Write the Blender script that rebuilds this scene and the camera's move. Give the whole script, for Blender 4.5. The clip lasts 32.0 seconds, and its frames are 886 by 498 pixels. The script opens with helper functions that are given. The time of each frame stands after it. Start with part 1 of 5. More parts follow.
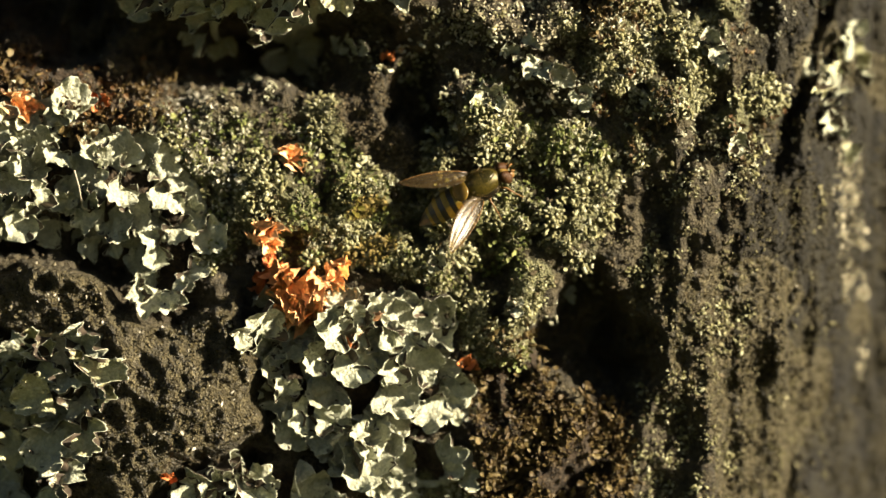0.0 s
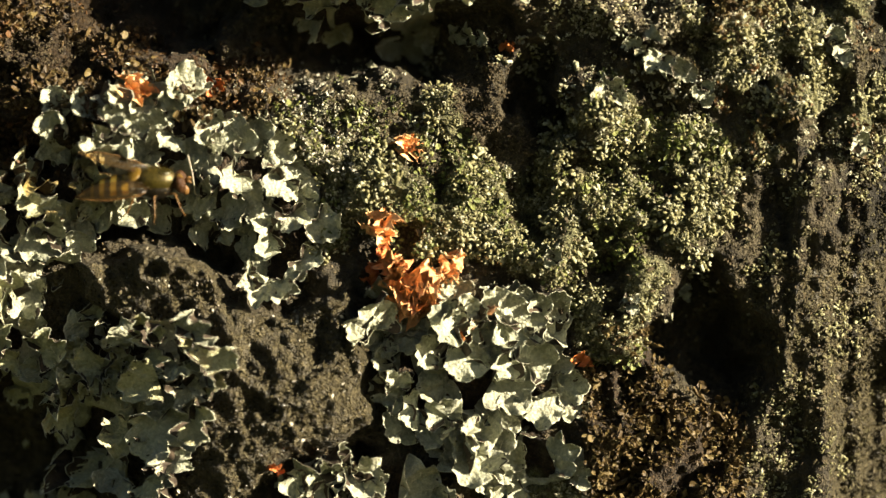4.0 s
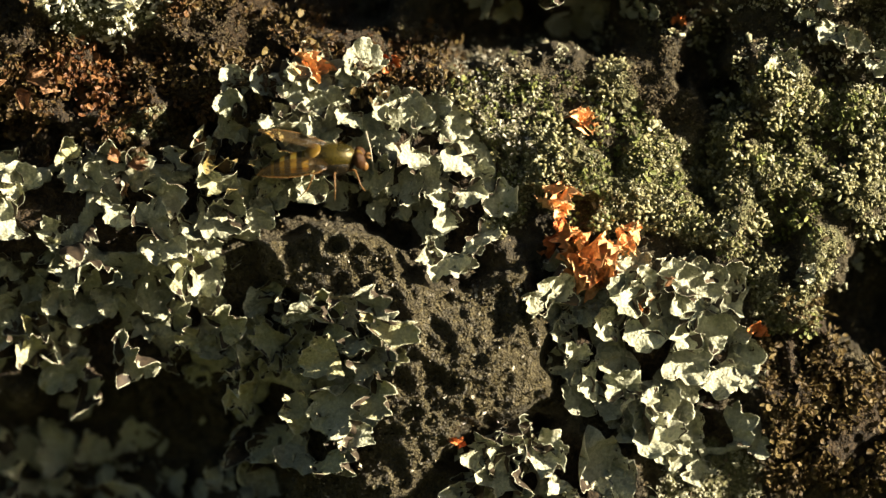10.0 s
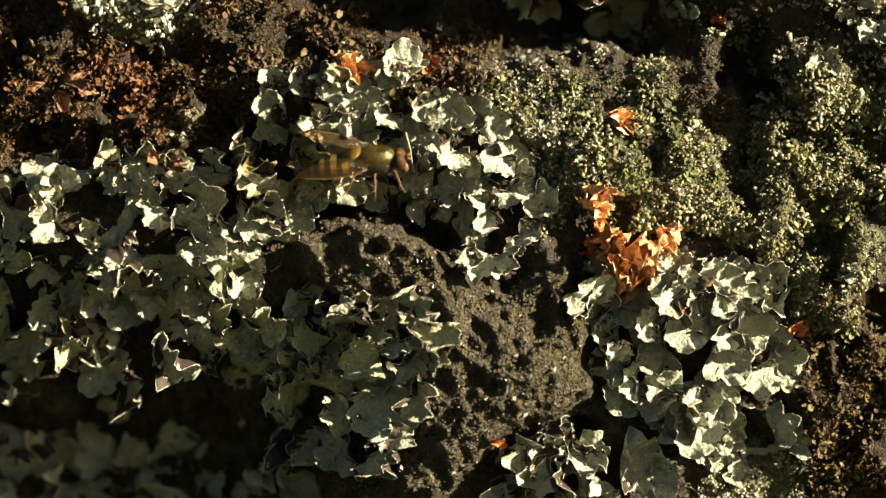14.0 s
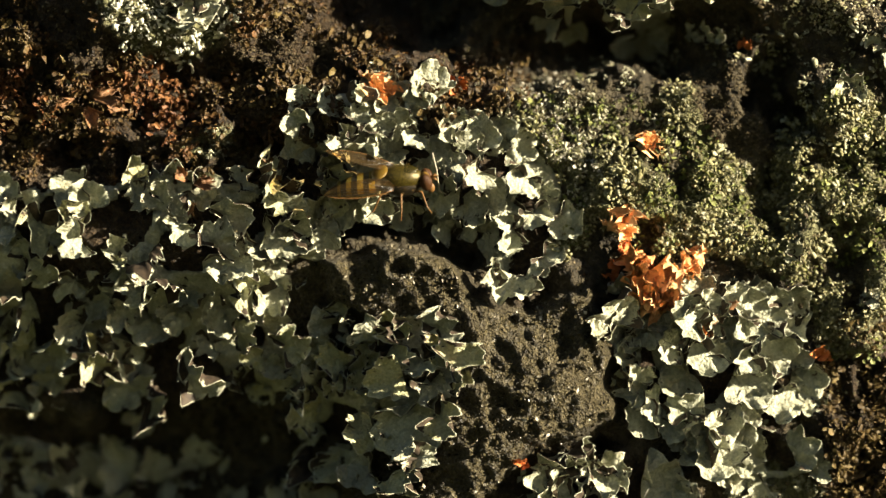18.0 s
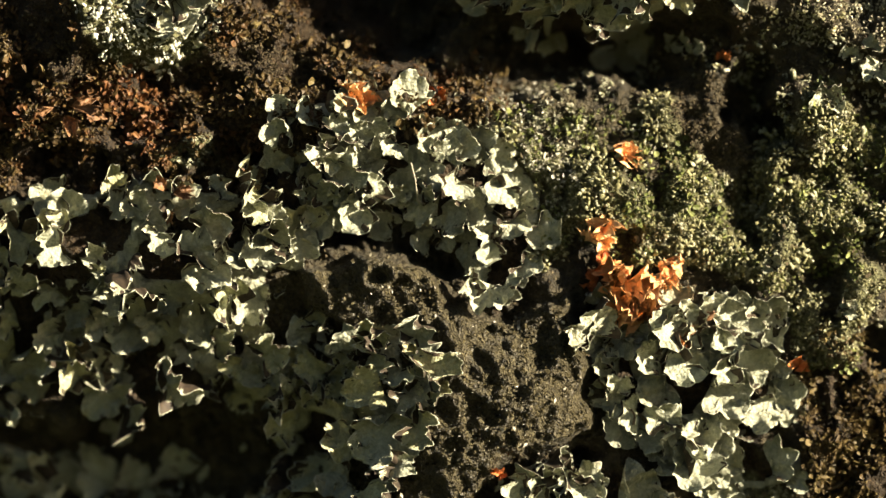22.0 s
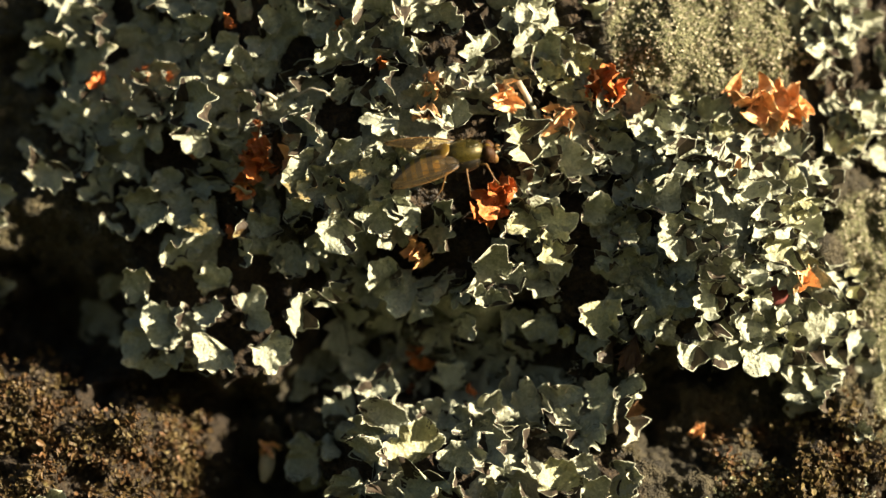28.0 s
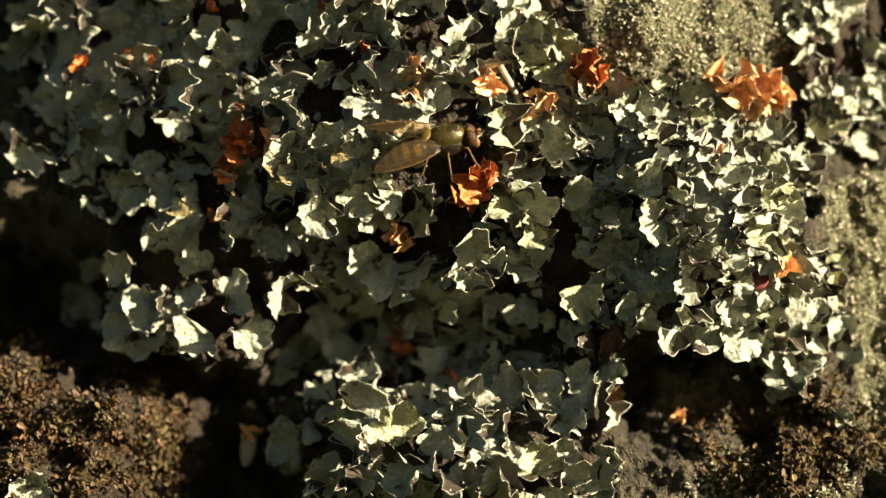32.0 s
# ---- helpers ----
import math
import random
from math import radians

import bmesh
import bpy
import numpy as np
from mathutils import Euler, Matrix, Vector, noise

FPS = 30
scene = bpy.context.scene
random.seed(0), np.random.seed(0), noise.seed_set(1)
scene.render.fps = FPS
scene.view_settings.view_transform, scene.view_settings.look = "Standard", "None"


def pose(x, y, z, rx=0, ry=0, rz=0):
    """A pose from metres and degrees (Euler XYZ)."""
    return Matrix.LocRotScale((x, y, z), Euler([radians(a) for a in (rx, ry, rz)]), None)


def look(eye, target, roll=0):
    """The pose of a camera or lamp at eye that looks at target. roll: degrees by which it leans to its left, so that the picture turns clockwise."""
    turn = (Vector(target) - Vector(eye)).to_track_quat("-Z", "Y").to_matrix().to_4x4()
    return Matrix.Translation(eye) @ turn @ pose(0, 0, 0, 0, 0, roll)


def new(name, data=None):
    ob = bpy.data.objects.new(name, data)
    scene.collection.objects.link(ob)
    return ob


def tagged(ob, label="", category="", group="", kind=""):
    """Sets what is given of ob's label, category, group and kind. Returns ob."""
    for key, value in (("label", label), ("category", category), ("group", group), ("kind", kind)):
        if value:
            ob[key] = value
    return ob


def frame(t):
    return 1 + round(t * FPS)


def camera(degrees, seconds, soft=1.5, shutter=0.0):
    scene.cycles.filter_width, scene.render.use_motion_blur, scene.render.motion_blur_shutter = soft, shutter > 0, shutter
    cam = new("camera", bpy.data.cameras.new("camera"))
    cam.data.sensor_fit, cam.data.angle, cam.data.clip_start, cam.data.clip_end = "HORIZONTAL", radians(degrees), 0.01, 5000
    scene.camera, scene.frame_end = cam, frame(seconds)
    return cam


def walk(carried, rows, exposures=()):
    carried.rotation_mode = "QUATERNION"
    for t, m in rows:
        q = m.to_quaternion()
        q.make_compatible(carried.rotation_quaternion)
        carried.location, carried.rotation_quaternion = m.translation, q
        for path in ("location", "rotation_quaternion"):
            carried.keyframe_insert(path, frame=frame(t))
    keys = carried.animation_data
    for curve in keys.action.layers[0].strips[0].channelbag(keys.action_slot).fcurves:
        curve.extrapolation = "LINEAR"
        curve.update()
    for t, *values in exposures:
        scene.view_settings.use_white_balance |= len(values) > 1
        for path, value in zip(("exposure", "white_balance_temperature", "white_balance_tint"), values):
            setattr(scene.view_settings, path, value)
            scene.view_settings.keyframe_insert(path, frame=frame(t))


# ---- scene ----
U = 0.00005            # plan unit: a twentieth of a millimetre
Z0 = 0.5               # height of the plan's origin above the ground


def at_plan(X, Y, h=0.0):
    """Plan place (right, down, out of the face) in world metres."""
    return Vector(((X - 1000) * U, -h * U, Z0 - Y * U))


def eye_row(t, X, Y, s, roll):
    return t, look(at_plan(X, Y, 8961 * s), at_plan(X, Y, 0), roll)


# ---- camera ----
cam = camera(10.0, 32.0, soft=1.4)
cam.data.dof.use_dof = True
cam.data.dof.focus_distance = 0.446
cam.data.dof.aperture_fstop = 16.0
walk(cam, [
    eye_row(0.0, 1323.5, 398.7, 1.0078, -0.33),
    eye_row(0.5, 1336.5, 388.0, 1.0085, -0.29),
    eye_row(1.0, 1322.3, 382.8, 1.0088, -0.21),
    eye_row(1.5, 1318.8, 387.1, 1.0078, 0.08),
    eye_row(2.0, 1312.1, 377.6, 1.0003, 0.19),
    eye_row(2.5, 1281.1, 331.6, 0.9897, 0.24),
    eye_row(3.0, 1285.8, 348.3, 0.9886, 0.49),
    eye_row(3.5, 1278.0, 396.2, 0.9902, 0.61),
    eye_row(4.0, 1119.9, 411.9, 0.9940, 0.93),
    eye_row(4.5, 869.3, 377.3, 0.9897, 1.56),
    eye_row(6.5, 666.3, 435.7, 0.9951, 0.02),
    eye_row(7.0, 718.6, 456.6, 0.9948, 0.11),
    eye_row(7.5, 728.9, 444.8, 0.9939, 0.14),
    eye_row(8.0, 734.7, 474.8, 0.9973, 0.44),
    eye_row(8.5, 776.2, 442.9, 0.9966, 0.24),
    eye_row(9.0, 784.0, 441.0, 0.9994, 0.00),
    eye_row(9.5, 796.1, 448.1, 1.0024, 0.08),
    eye_row(10.0, 808.1, 461.5, 1.0012, 0.16),
    eye_row(10.5, 805.8, 441.9, 0.9991, -0.07),
    eye_row(11.0, 787.2, 418.0, 0.9968, -0.02),
    eye_row(11.5, 782.3, 445.6, 0.9967, 0.12),
    eye_row(12.0, 772.6, 454.8, 0.9947, 0.07),
    eye_row(12.5, 754.2, 466.8, 0.9957, 0.17),
    eye_row(13.0, 769.1, 490.1, 0.9981, 0.26),
    eye_row(13.5, 767.8, 475.1, 0.9985, 0.03),
    eye_row(14.0, 737.1, 459.4, 0.9981, -0.08),
    eye_row(14.5, 735.3, 482.5, 1.0010, 0.04),
    eye_row(16.5, 718.3, 486.7, 1.0071, 0.79),
    eye_row(17.0, 707.7, 472.3, 1.0081, 0.66),
    eye_row(17.5, 702.4, 439.8, 1.0073, 0.67),
    eye_row(18.0, 692.7, 424.1, 1.0038, 0.67),
    eye_row(18.5, 707.3, 453.4, 1.0052, 0.89),
    eye_row(19.0, 733.0, 464.4, 1.0056, 1.06),
    eye_row(19.5, 720.0, 485.4, 1.0087, 0.90),
    eye_row(20.0, 732.2, 486.6, 1.0115, 0.90),
    eye_row(20.5, 758.3, 480.8, 1.0114, 1.06),
    eye_row(21.0, 762.8, 465.5, 1.0118, 1.09),
    eye_row(21.5, 752.8, 444.8, 1.0099, 1.05),
    eye_row(22.0, 730.8, 406.4, 1.0057, 0.85),
    eye_row(22.5, 708.0, 368.8, 1.0012, 0.83),
    eye_row(23.0, 696.2, 368.2, 1.0010, 0.68),
    eye_row(23.5, 696.6, 349.0, 1.0020, 0.74),
    eye_row(24.0, 727.9, 313.4, 1.0049, 0.78),
    eye_row(24.5, 783.3, 162.1, 1.0049, 0.35),
    eye_row(25.0, 798.7, 43.2, 1.0058, -0.03),
    eye_row(25.5, 812.9, -109.6, 1.0080, -0.22),
    eye_row(26.0, 830.5, -269.4, 1.0100, -0.39),
    eye_row(26.5, 855.9, -417.9, 1.0102, -0.66),
    eye_row(28.5, 984.6, -536.2, 1.0022, -0.83),
    eye_row(29.0, 1005.4, -528.9, 0.9994, -0.91),
    eye_row(29.5, 1021.8, -493.4, 1.0040, -0.87),
    eye_row(30.0, 1057.2, -475.2, 1.0089, -0.90),
    eye_row(30.5, 1090.3, -498.2, 1.0071, -0.85),
    eye_row(31.0, 1041.2, -507.8, 1.0069, -0.79),
    eye_row(31.5, 1006.7, -513.2, 1.0058, -0.62),
    eye_row(32.0, 988.5, -505.9, 1.0056, -0.56),
])

# ---- light ----
scene.view_settings.exposure = 2.03
SUN_DIR = Vector((0.87, -0.43, 0.31)).normalized()
world = bpy.data.worlds.new("evening_sky")
scene.world = world
world.use_nodes = True
wn = world.node_tree
sky = wn.nodes.new("ShaderNodeTexSky")
sky.sky_type, sky.sun_disc = "NISHITA", False
sky.sun_elevation = math.asin(SUN_DIR.z)
sky.sun_rotation = math.atan2(SUN_DIR.x, SUN_DIR.y)
wn.links.new(sky.outputs[0], wn.nodes["Background"].inputs[0])
wn.nodes["Background"].inputs[1].default_value = 0.019
sun = new("sun", bpy.data.lights.new("sun", "SUN"))
sun.data.energy, sun.data.angle, sun.data.color = 5.0, radians(0.6), (1.0, 0.875, 0.665)
sun.matrix_world = look(SUN_DIR * 3, (0, 0, 0))

# ---- materials ----


class Mat:
    """A small node-graph writer."""

    def __init__(self, name):
        self.m = bpy.data.materials.new(name)
        self.m.use_nodes = True
        self.t = self.m.node_tree
        self.b = self.t.nodes["Principled BSDF"]

    def node(self, kind, **ins):
        n = self.t.nodes.new(kind)
        for k, v in ins.items():
            self.put(n.inputs[k.replace("_", " ")], v)
        return n

    def put(self, socket, v):
        if isinstance(v, bpy.types.NodeSocket):
            self.t.links.new(v, socket)
        else:
            socket.default_value = v

    def coords(self):
        return self.node("ShaderNodeTexCoord").outputs["Object"]

    def place(self):
        return self.node("ShaderNodeNewGeometry").outputs["Position"]

    def noise(self, scale, detail=3.0, rough=0.55, at=None):
        n = self.node("ShaderNodeTexNoise", Scale=scale, Detail=detail, Roughness=rough)
        self.put(n.inputs["Vector"], at or self.place())
        return n.outputs[0]

    def ramp(self, fac, stops):
        n = self.node("ShaderNodeValToRGB", Fac=fac)
        e = n.color_ramp.elements
        while len(e) < len(stops):
            e.new(0.5)
        for el, (p, c) in zip(e, stops):
            el.position, el.color = p, (*c, 1) if len(c) == 3 else c
        return n.outputs[0]

    def mix(self, fac, a, b, how="MIX"):
        n = self.t.nodes.new("ShaderNodeMix")
        n.data_type, n.blend_type = "RGBA", how
        for k, v in ((0, fac), (6, a), (7, b)):
            self.put(n.inputs[k], (*v, 1) if isinstance(v, tuple) and len(v) == 3 else v)
        return n.outputs[2]

    def math(self, op, a, b=0.0):
        n = self.node("ShaderNodeMath")
        n.operation = op
        self.put(n.inputs[0], a)
        self.put(n.inputs[1], b)
        return n.outputs[0]

    def bump(self, height, dist, strength=1.0):
        return self.node("ShaderNodeBump", Height=height, Distance=dist, Strength=strength).outputs[0]

    def out(self, colour, rough=0.8, normal=None, spec=0.3, **more):
        self.put(self.b.inputs["Base Color"], (*colour, 1) if isinstance(colour, tuple) and len(colour) == 3 else colour)
        self.put(self.b.inputs["Roughness"], rough)
        self.put(self.b.inputs["Specular IOR Level"], spec)
        if normal:
            self.put(self.b.inputs["Normal"], normal)
        for k, v in more.items():
            self.put(self.b.inputs[k.replace("_", " ")], v)
        return self.m


def island_random(w):
    return w.node("ShaderNodeNewGeometry").outputs["Random Per Island"]


def object_random(w):
    return w.node("ShaderNodeObjectInfo").outputs["Random"]


def thallus_material(name, light, dark, ochre):
    """Leaf-like lichen: matt grey-green cortex with pale bloom, ochre stains and fine wrinkles."""
    w = Mat(name)
    big, fine = w.noise(420.0, 3), w.noise(3600.0, 4, 0.65)
    c = w.mix(w.ramp(big, [(0.35, (0, 0, 0)), (0.68, (1, 1, 1))]), light, dark)
    c = w.mix(w.math("MULTIPLY", w.ramp(w.noise(900.0, 3), [(0.58, (0, 0, 0)), (0.72, (1, 1, 1))]), 0.55), c, ochre)
    c = w.mix(w.math("MULTIPLY", object_random(w), 0.35), c, (0.36, 0.39, 0.30))
    c = w.mix(0.5, c, w.ramp(fine, [(0.32, (0.38, 0.38, 0.3)), (0.66, (1, 1, 1))]), "MULTIPLY")
    warts = w.node("ShaderNodeTexVoronoi", Scale=3000.0, Vector=w.place())
    h = w.math("ADD", w.noise(1100.0, 4, 0.6), w.math("MULTIPLY", fine, 0.5))
    h = w.math("SUBTRACT", h, w.math("MULTIPLY", warts.outputs["Distance"], 0.35))
    return w.out(c, 0.78, w.bump(h, 0.0005, 0.9), 0.18)


def underside_material():
    w = Mat("thallus_underside")
    c = w.ramp(w.noise(1800.0), [(0.3, (0.012, 0.009, 0.006)), (0.7, (0.06, 0.042, 0.025))])
    return w.out(c, 0.7)


def rock_material():
    """Weathered stone: zones of black granular rock, brown soil (partly laid as shade), green film and a side darkened
    for shade, chosen by the plan's zone map.
    """
    w = Mat("rock")
    z = w.node("ShaderNodeAttribute")
    z.attribute_name = "zones"
    sep = w.node("ShaderNodeSeparateColor", Color=z.outputs["Color"])
    fine, grain = w.noise(2600.0, 5, 0.7), w.noise(7000.0, 2, 0.6)
    base = w.ramp(w.noise(500.0, 5, 0.65), [(0.3, (0.022, 0.017, 0.009)), (0.5, (0.075, 0.06, 0.031)), (0.72, (0.16, 0.13, 0.07))])
    black = w.ramp(fine, [(0.3, (0.019, 0.015, 0.007)), (0.55, (0.102, 0.083, 0.039)), (0.74, (0.26, 0.216, 0.115))])
    # soil colour; also laid as shade under lichen and beside the west moss
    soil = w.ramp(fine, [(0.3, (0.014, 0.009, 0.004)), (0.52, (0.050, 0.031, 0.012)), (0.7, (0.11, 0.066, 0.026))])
    green = w.ramp(fine, [(0.3, (0.035, 0.035, 0.014)), (0.5, (0.17, 0.165, 0.07)), (0.7, (0.36, 0.35, 0.18))])
    # receding side: its shade is put into a very dark rock colour
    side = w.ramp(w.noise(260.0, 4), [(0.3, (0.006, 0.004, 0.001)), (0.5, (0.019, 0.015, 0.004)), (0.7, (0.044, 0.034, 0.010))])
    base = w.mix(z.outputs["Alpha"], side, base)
    c = w.mix(sep.outputs[0], base, black)
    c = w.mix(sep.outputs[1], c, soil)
    c = w.mix(sep.outputs[2], c, green)
    c = w.mix(0.6, c, w.ramp(grain, [(0.35, (0.45, 0.45, 0.45)), (0.62, (1, 1, 1))]), "MULTIPLY")
    crystal = w.node("ShaderNodeTexVoronoi", Scale=4200.0, Vector=w.place())
    shiny = w.ramp(crystal.outputs["Color"], [(0.80, (0, 0, 0)), (0.86, (1, 1, 1))])
    rough = w.math("SUBTRACT", w.math("SUBTRACT", 0.85, w.math("MULTIPLY", sep.outputs[0], 0.3)), w.math("MULTIPLY", w.math("MULTIPLY", shiny, sep.outputs[0]), 0.35))
    h = w.math("ADD", fine, w.math("MULTIPLY", grain, 0.35))
    chips = w.node("ShaderNodeTexVoronoi", Scale=1500.0, Vector=w.place())
    h = w.math("ADD", h, w.math("MULTIPLY", crystal.outputs["Distance"], 0.6))
    h = w.math("ADD", h, w.math("MULTIPLY", chips.outputs["Distance"], 1.2))
    return w.out(c, rough, w.bump(h, 0.0009, 1.0), 0.4)


def crumb_material(name, stops, rough=0.75, blotch=None):
    """Tiny grains and leaflets, each of its own shade."""
    w = Mat(name)
    c = w.ramp(island_random(w), stops)
    if blotch:
        c = w.mix(w.ramp(w.noise(330.0, 3), [(0.48, (0, 0, 0)), (0.68, (0.6, 0.6, 0.6))]), c, blotch)
    c = w.mix(0.6, c, w.ramp(w.noise(2600.0, 3), [(0.3, (0.5, 0.48, 0.42)), (0.65, (1, 1, 1))]), "MULTIPLY")
    return w.out(c, rough, w.bump(w.noise(9000.0, 2), 0.0001, 0.6), 0.3)


def flake_material(name, deep, light):
    """Dry curled orange-brown plant scraps, thin enough to glow."""
    w = Mat(name)
    c = w.ramp(w.noise(1300.0, 4), [(0.3, deep), (0.65, light)])
    c = w.mix(w.math("MULTIPLY", object_random(w), 0.5), c, deep)
    m = w.out(c, 0.5, w.bump(w.noise(2600.0, 3), 0.0003, 0.9), 0.4)
    w.put(w.b.inputs["Transmission Weight"], 0.0)
    return m


def plain(name, colour, rough, spec=0.4, vary=0.35, scale=2500.0, **more):
    w = Mat(name)
    low = tuple(v * (1 - vary) for v in colour)
    c = w.ramp(w.noise(scale, 3, at=w.coords()), [(0.3, low), (0.7, colour)])
    return w.out(c, rough, w.bump(w.noise(scale * 3, 2, at=w.coords()), 0.00005, 0.5), spec, **more)


M_TOP = thallus_material("grey_green_thallus", (0.47, 0.465, 0.345), (0.34, 0.345, 0.25), (0.40, 0.35, 0.17))
M_YEL = thallus_material("yellowish_thallus", (0.51, 0.485, 0.28), (0.37, 0.365, 0.21), (0.43, 0.34, 0.12))
M_UNDER = underside_material()
M_ROCK = rock_material()
M_CRUMB = crumb_material("crumb_green", [(0.0, (0.13, 0.12, 0.05)), (0.4, (0.24, 0.225, 0.105)), (0.8, (0.34, 0.33, 0.19)), (1.0, (0.44, 0.43, 0.30))])
M_PALE = crumb_material("crumb_pale", [(0.0, (0.28, 0.275, 0.17)), (0.5, (0.40, 0.39, 0.27)), (1.0, (0.52, 0.51, 0.38))])
M_WHITE = crumb_material("crumb_white", [(0.0, (0.46, 0.455, 0.34)), (0.5, (0.63, 0.62, 0.49)), (1.0, (0.74, 0.73, 0.62))])
M_MOSS = crumb_material("moss_brown", [(0.0, (0.045, 0.028, 0.010)), (0.6, (0.080, 0.053, 0.018)), (0.9, (0.108, 0.076, 0.026)), (1.0, (0.16, 0.125, 0.048))], 0.5, (0.15, 0.06, 0.02))
M_GOLD = crumb_material("moss_golden", [(0.0, (0.05, 0.032, 0.012)), (0.6, (0.095, 0.063, 0.021)), (1.0, (0.16, 0.12, 0.045))], 0.5)
M_RUST = crumb_material("moss_rust", [(0.0, (0.075, 0.030, 0.011)), (0.6, (0.14, 0.058, 0.020)), (1.0, (0.22, 0.105, 0.038))], 0.5)
M_MOSSG = crumb_material("moss_green", [(0.0, (0.04, 0.05, 0.012)), (0.5, (0.13, 0.15, 0.04)), (1.0, (0.26, 0.27, 0.09))], 0.55)
M_OLIVE = crumb_material("olive_dust", [(0.0, (0.04, 0.033, 0.015)), (0.5, (0.105, 0.092, 0.043)), (0.85, (0.18, 0.162, 0.08)), (1.0, (0.31, 0.285, 0.17))], 0.8)
M_UMBER = crumb_material("umber_dust", [(0.0, (0.03, 0.022, 0.012)), (0.5, (0.085, 0.064, 0.034)), (1.0, (0.17, 0.135, 0.075))], 0.8)
M_GLINT = crumb_material("pale_crystals", [(0.0, (0.14, 0.13, 0.10)), (0.5, (0.32, 0.30, 0.23)), (1.0, (0.5, 0.48, 0.4))], 0.22)
M_RIM = thallus_material("pale_margin", (0.60, 0.59, 0.45), (0.52, 0.515, 0.38), (0.5, 0.45, 0.24))
M_GRIT = crumb_material("grit", [(0.0, (0.016, 0.013, 0.008)), (0.6, (0.06, 0.050, 0.026)), (0.88, (0.16, 0.137, 0.080)), (1.0, (0.5, 0.47, 0.4))], 0.16)
M_SAND = crumb_material("grit_tan", [(0.0, (0.05, 0.042, 0.026)), (0.5, (0.13, 0.11, 0.07)), (1.0, (0.27, 0.24, 0.16))], 0.6)
M_CRUST = crumb_material("crust_tan", [(0.0, (0.22, 0.195, 0.12)), (0.5, (0.42, 0.375, 0.25)), (1.0, (0.56, 0.51, 0.37))], 0.7)
# flecks coloured far darker than elsewhere, as shade on the receding side
M_SIDE_SHADE = crumb_material("side_flecks_shaded", [(0.0, (0.010, 0.008, 0.003)), (0.5, (0.022, 0.017, 0.005)), (1.0, (0.065, 0.053, 0.02))], 0.8)
M_ORANGE = flake_material("dry_orange", (0.66, 0.31, 0.11), (0.92, 0.58, 0.30))
M_RED = flake_material("dry_red", (0.34, 0.085, 0.02), (0.68, 0.25, 0.07))
M_BROWN = flake_material("dry_brown", (0.10, 0.045, 0.02), (0.30, 0.16, 0.07))
M_TWIG = plain("twig", (0.40, 0.35, 0.26), 0.7)

# ---- height of the rock face over the plan ----
RNG = np.random.RandomState(7)
TABLE = RNG.rand(256, 256)


def value_noise(x, y, size, seed=0):
    x, y = np.asarray(x) / size + 37.1 * seed + 500, np.asarray(y) / size + 91.7 * seed + 500
    i, j = np.floor(x).astype(int), np.floor(y).astype(int)
    u, v = x - i, y - j
    u, v = u * u * (3 - 2 * u), v * v * (3 - 2 * v)
    a, b = TABLE[i % 256, j % 256], TABLE[(i + 1) % 256, j % 256]
    c, d = TABLE[i % 256, (j + 1) % 256], TABLE[(i + 1) % 256, (j + 1) % 256]
    return (a + (b - a) * u + (c - a) * v + (a - b - c + d) * u * v) * 2 - 1


def fbm(x, y, size, octaves, seed=0, gain=0.5):
    total, amp = 0.0, 1.0
    for o in range(octaves):
        total = total + amp * value_noise(x, y, size / 2 ** o, seed + o)
        amp *= gain
    return total


def step(a, b, v):
    t = np.clip((v - a) / (b - a), 0, 1)
    return t * t * (3 - 2 * t)


def inside(poly, x, y, ragged=14.0, seed=3):
    """Signed distance to a plan outline (positive inside), with a ragged edge."""
    x = x + ragged * fbm(x, y, 60, 3, seed)
    y = y + ragged * fbm(x, y, 60, 3, seed + 20)
    px, py = np.array(poly[0::2], float), np.array(poly[1::2], float)
    best, odd = np.full(np.shape(x), 1e9), np.zeros(np.shape(x), bool)
    for k in range(len(px)):
        ax, ay, bx, by = px[k - 1], py[k - 1], px[k], py[k]
        ex, ey = bx - ax, by - ay
        t = np.clip(((x - ax) * ex + (y - ay) * ey) / (ex * ex + ey * ey + 1e-9), 0, 1)
        best = np.minimum(best, np.hypot(x - ax - t * ex, y - ay - t * ey))
        odd ^= ((ay > y) != (by > y)) & (x < ex * (y - ay) / (ey + 1e-9 * (ey == 0)) + ax)
    return np.where(odd, best, -best)


def flat(rows):
    return [v for r in rows for v in r]


# outlines of the growths, going round (right, down)
FLY_THALLUS = (440, 175, 490, 138, 560, 140, 660, 128, 700, 185, 830, 185, 840, 250, 905, 290, 910, 380, 885, 470, 845, 520, 740, 490, 765, 400, 680, 395, 640, 330, 600, 345, 470, 345, 450, 240)
WEST_THALLUS = (-179, 330, 0, 305, 100, 300, 170, 280, 260, 305, 420, 312, 480, 350, 520, 410, 480, 430, 420, 470, 410, 540, 450, 600, 430, 690, 320, 720, 290, 650, 230, 700, 160, 775, 60, 700, -179, 700)
STONE_THALLUS = (520, 535, 600, 520, 742, 530, 745, 680, 700, 700, 690, 790, 650, 870, 540, 860, 520, 770, 470, 780, 440, 700, 455, 585)
DIM_THALLUS = (-179, 740, 100, 790, 220, 780, 430, 720, 500, 800, 500, 980, -179, 980)
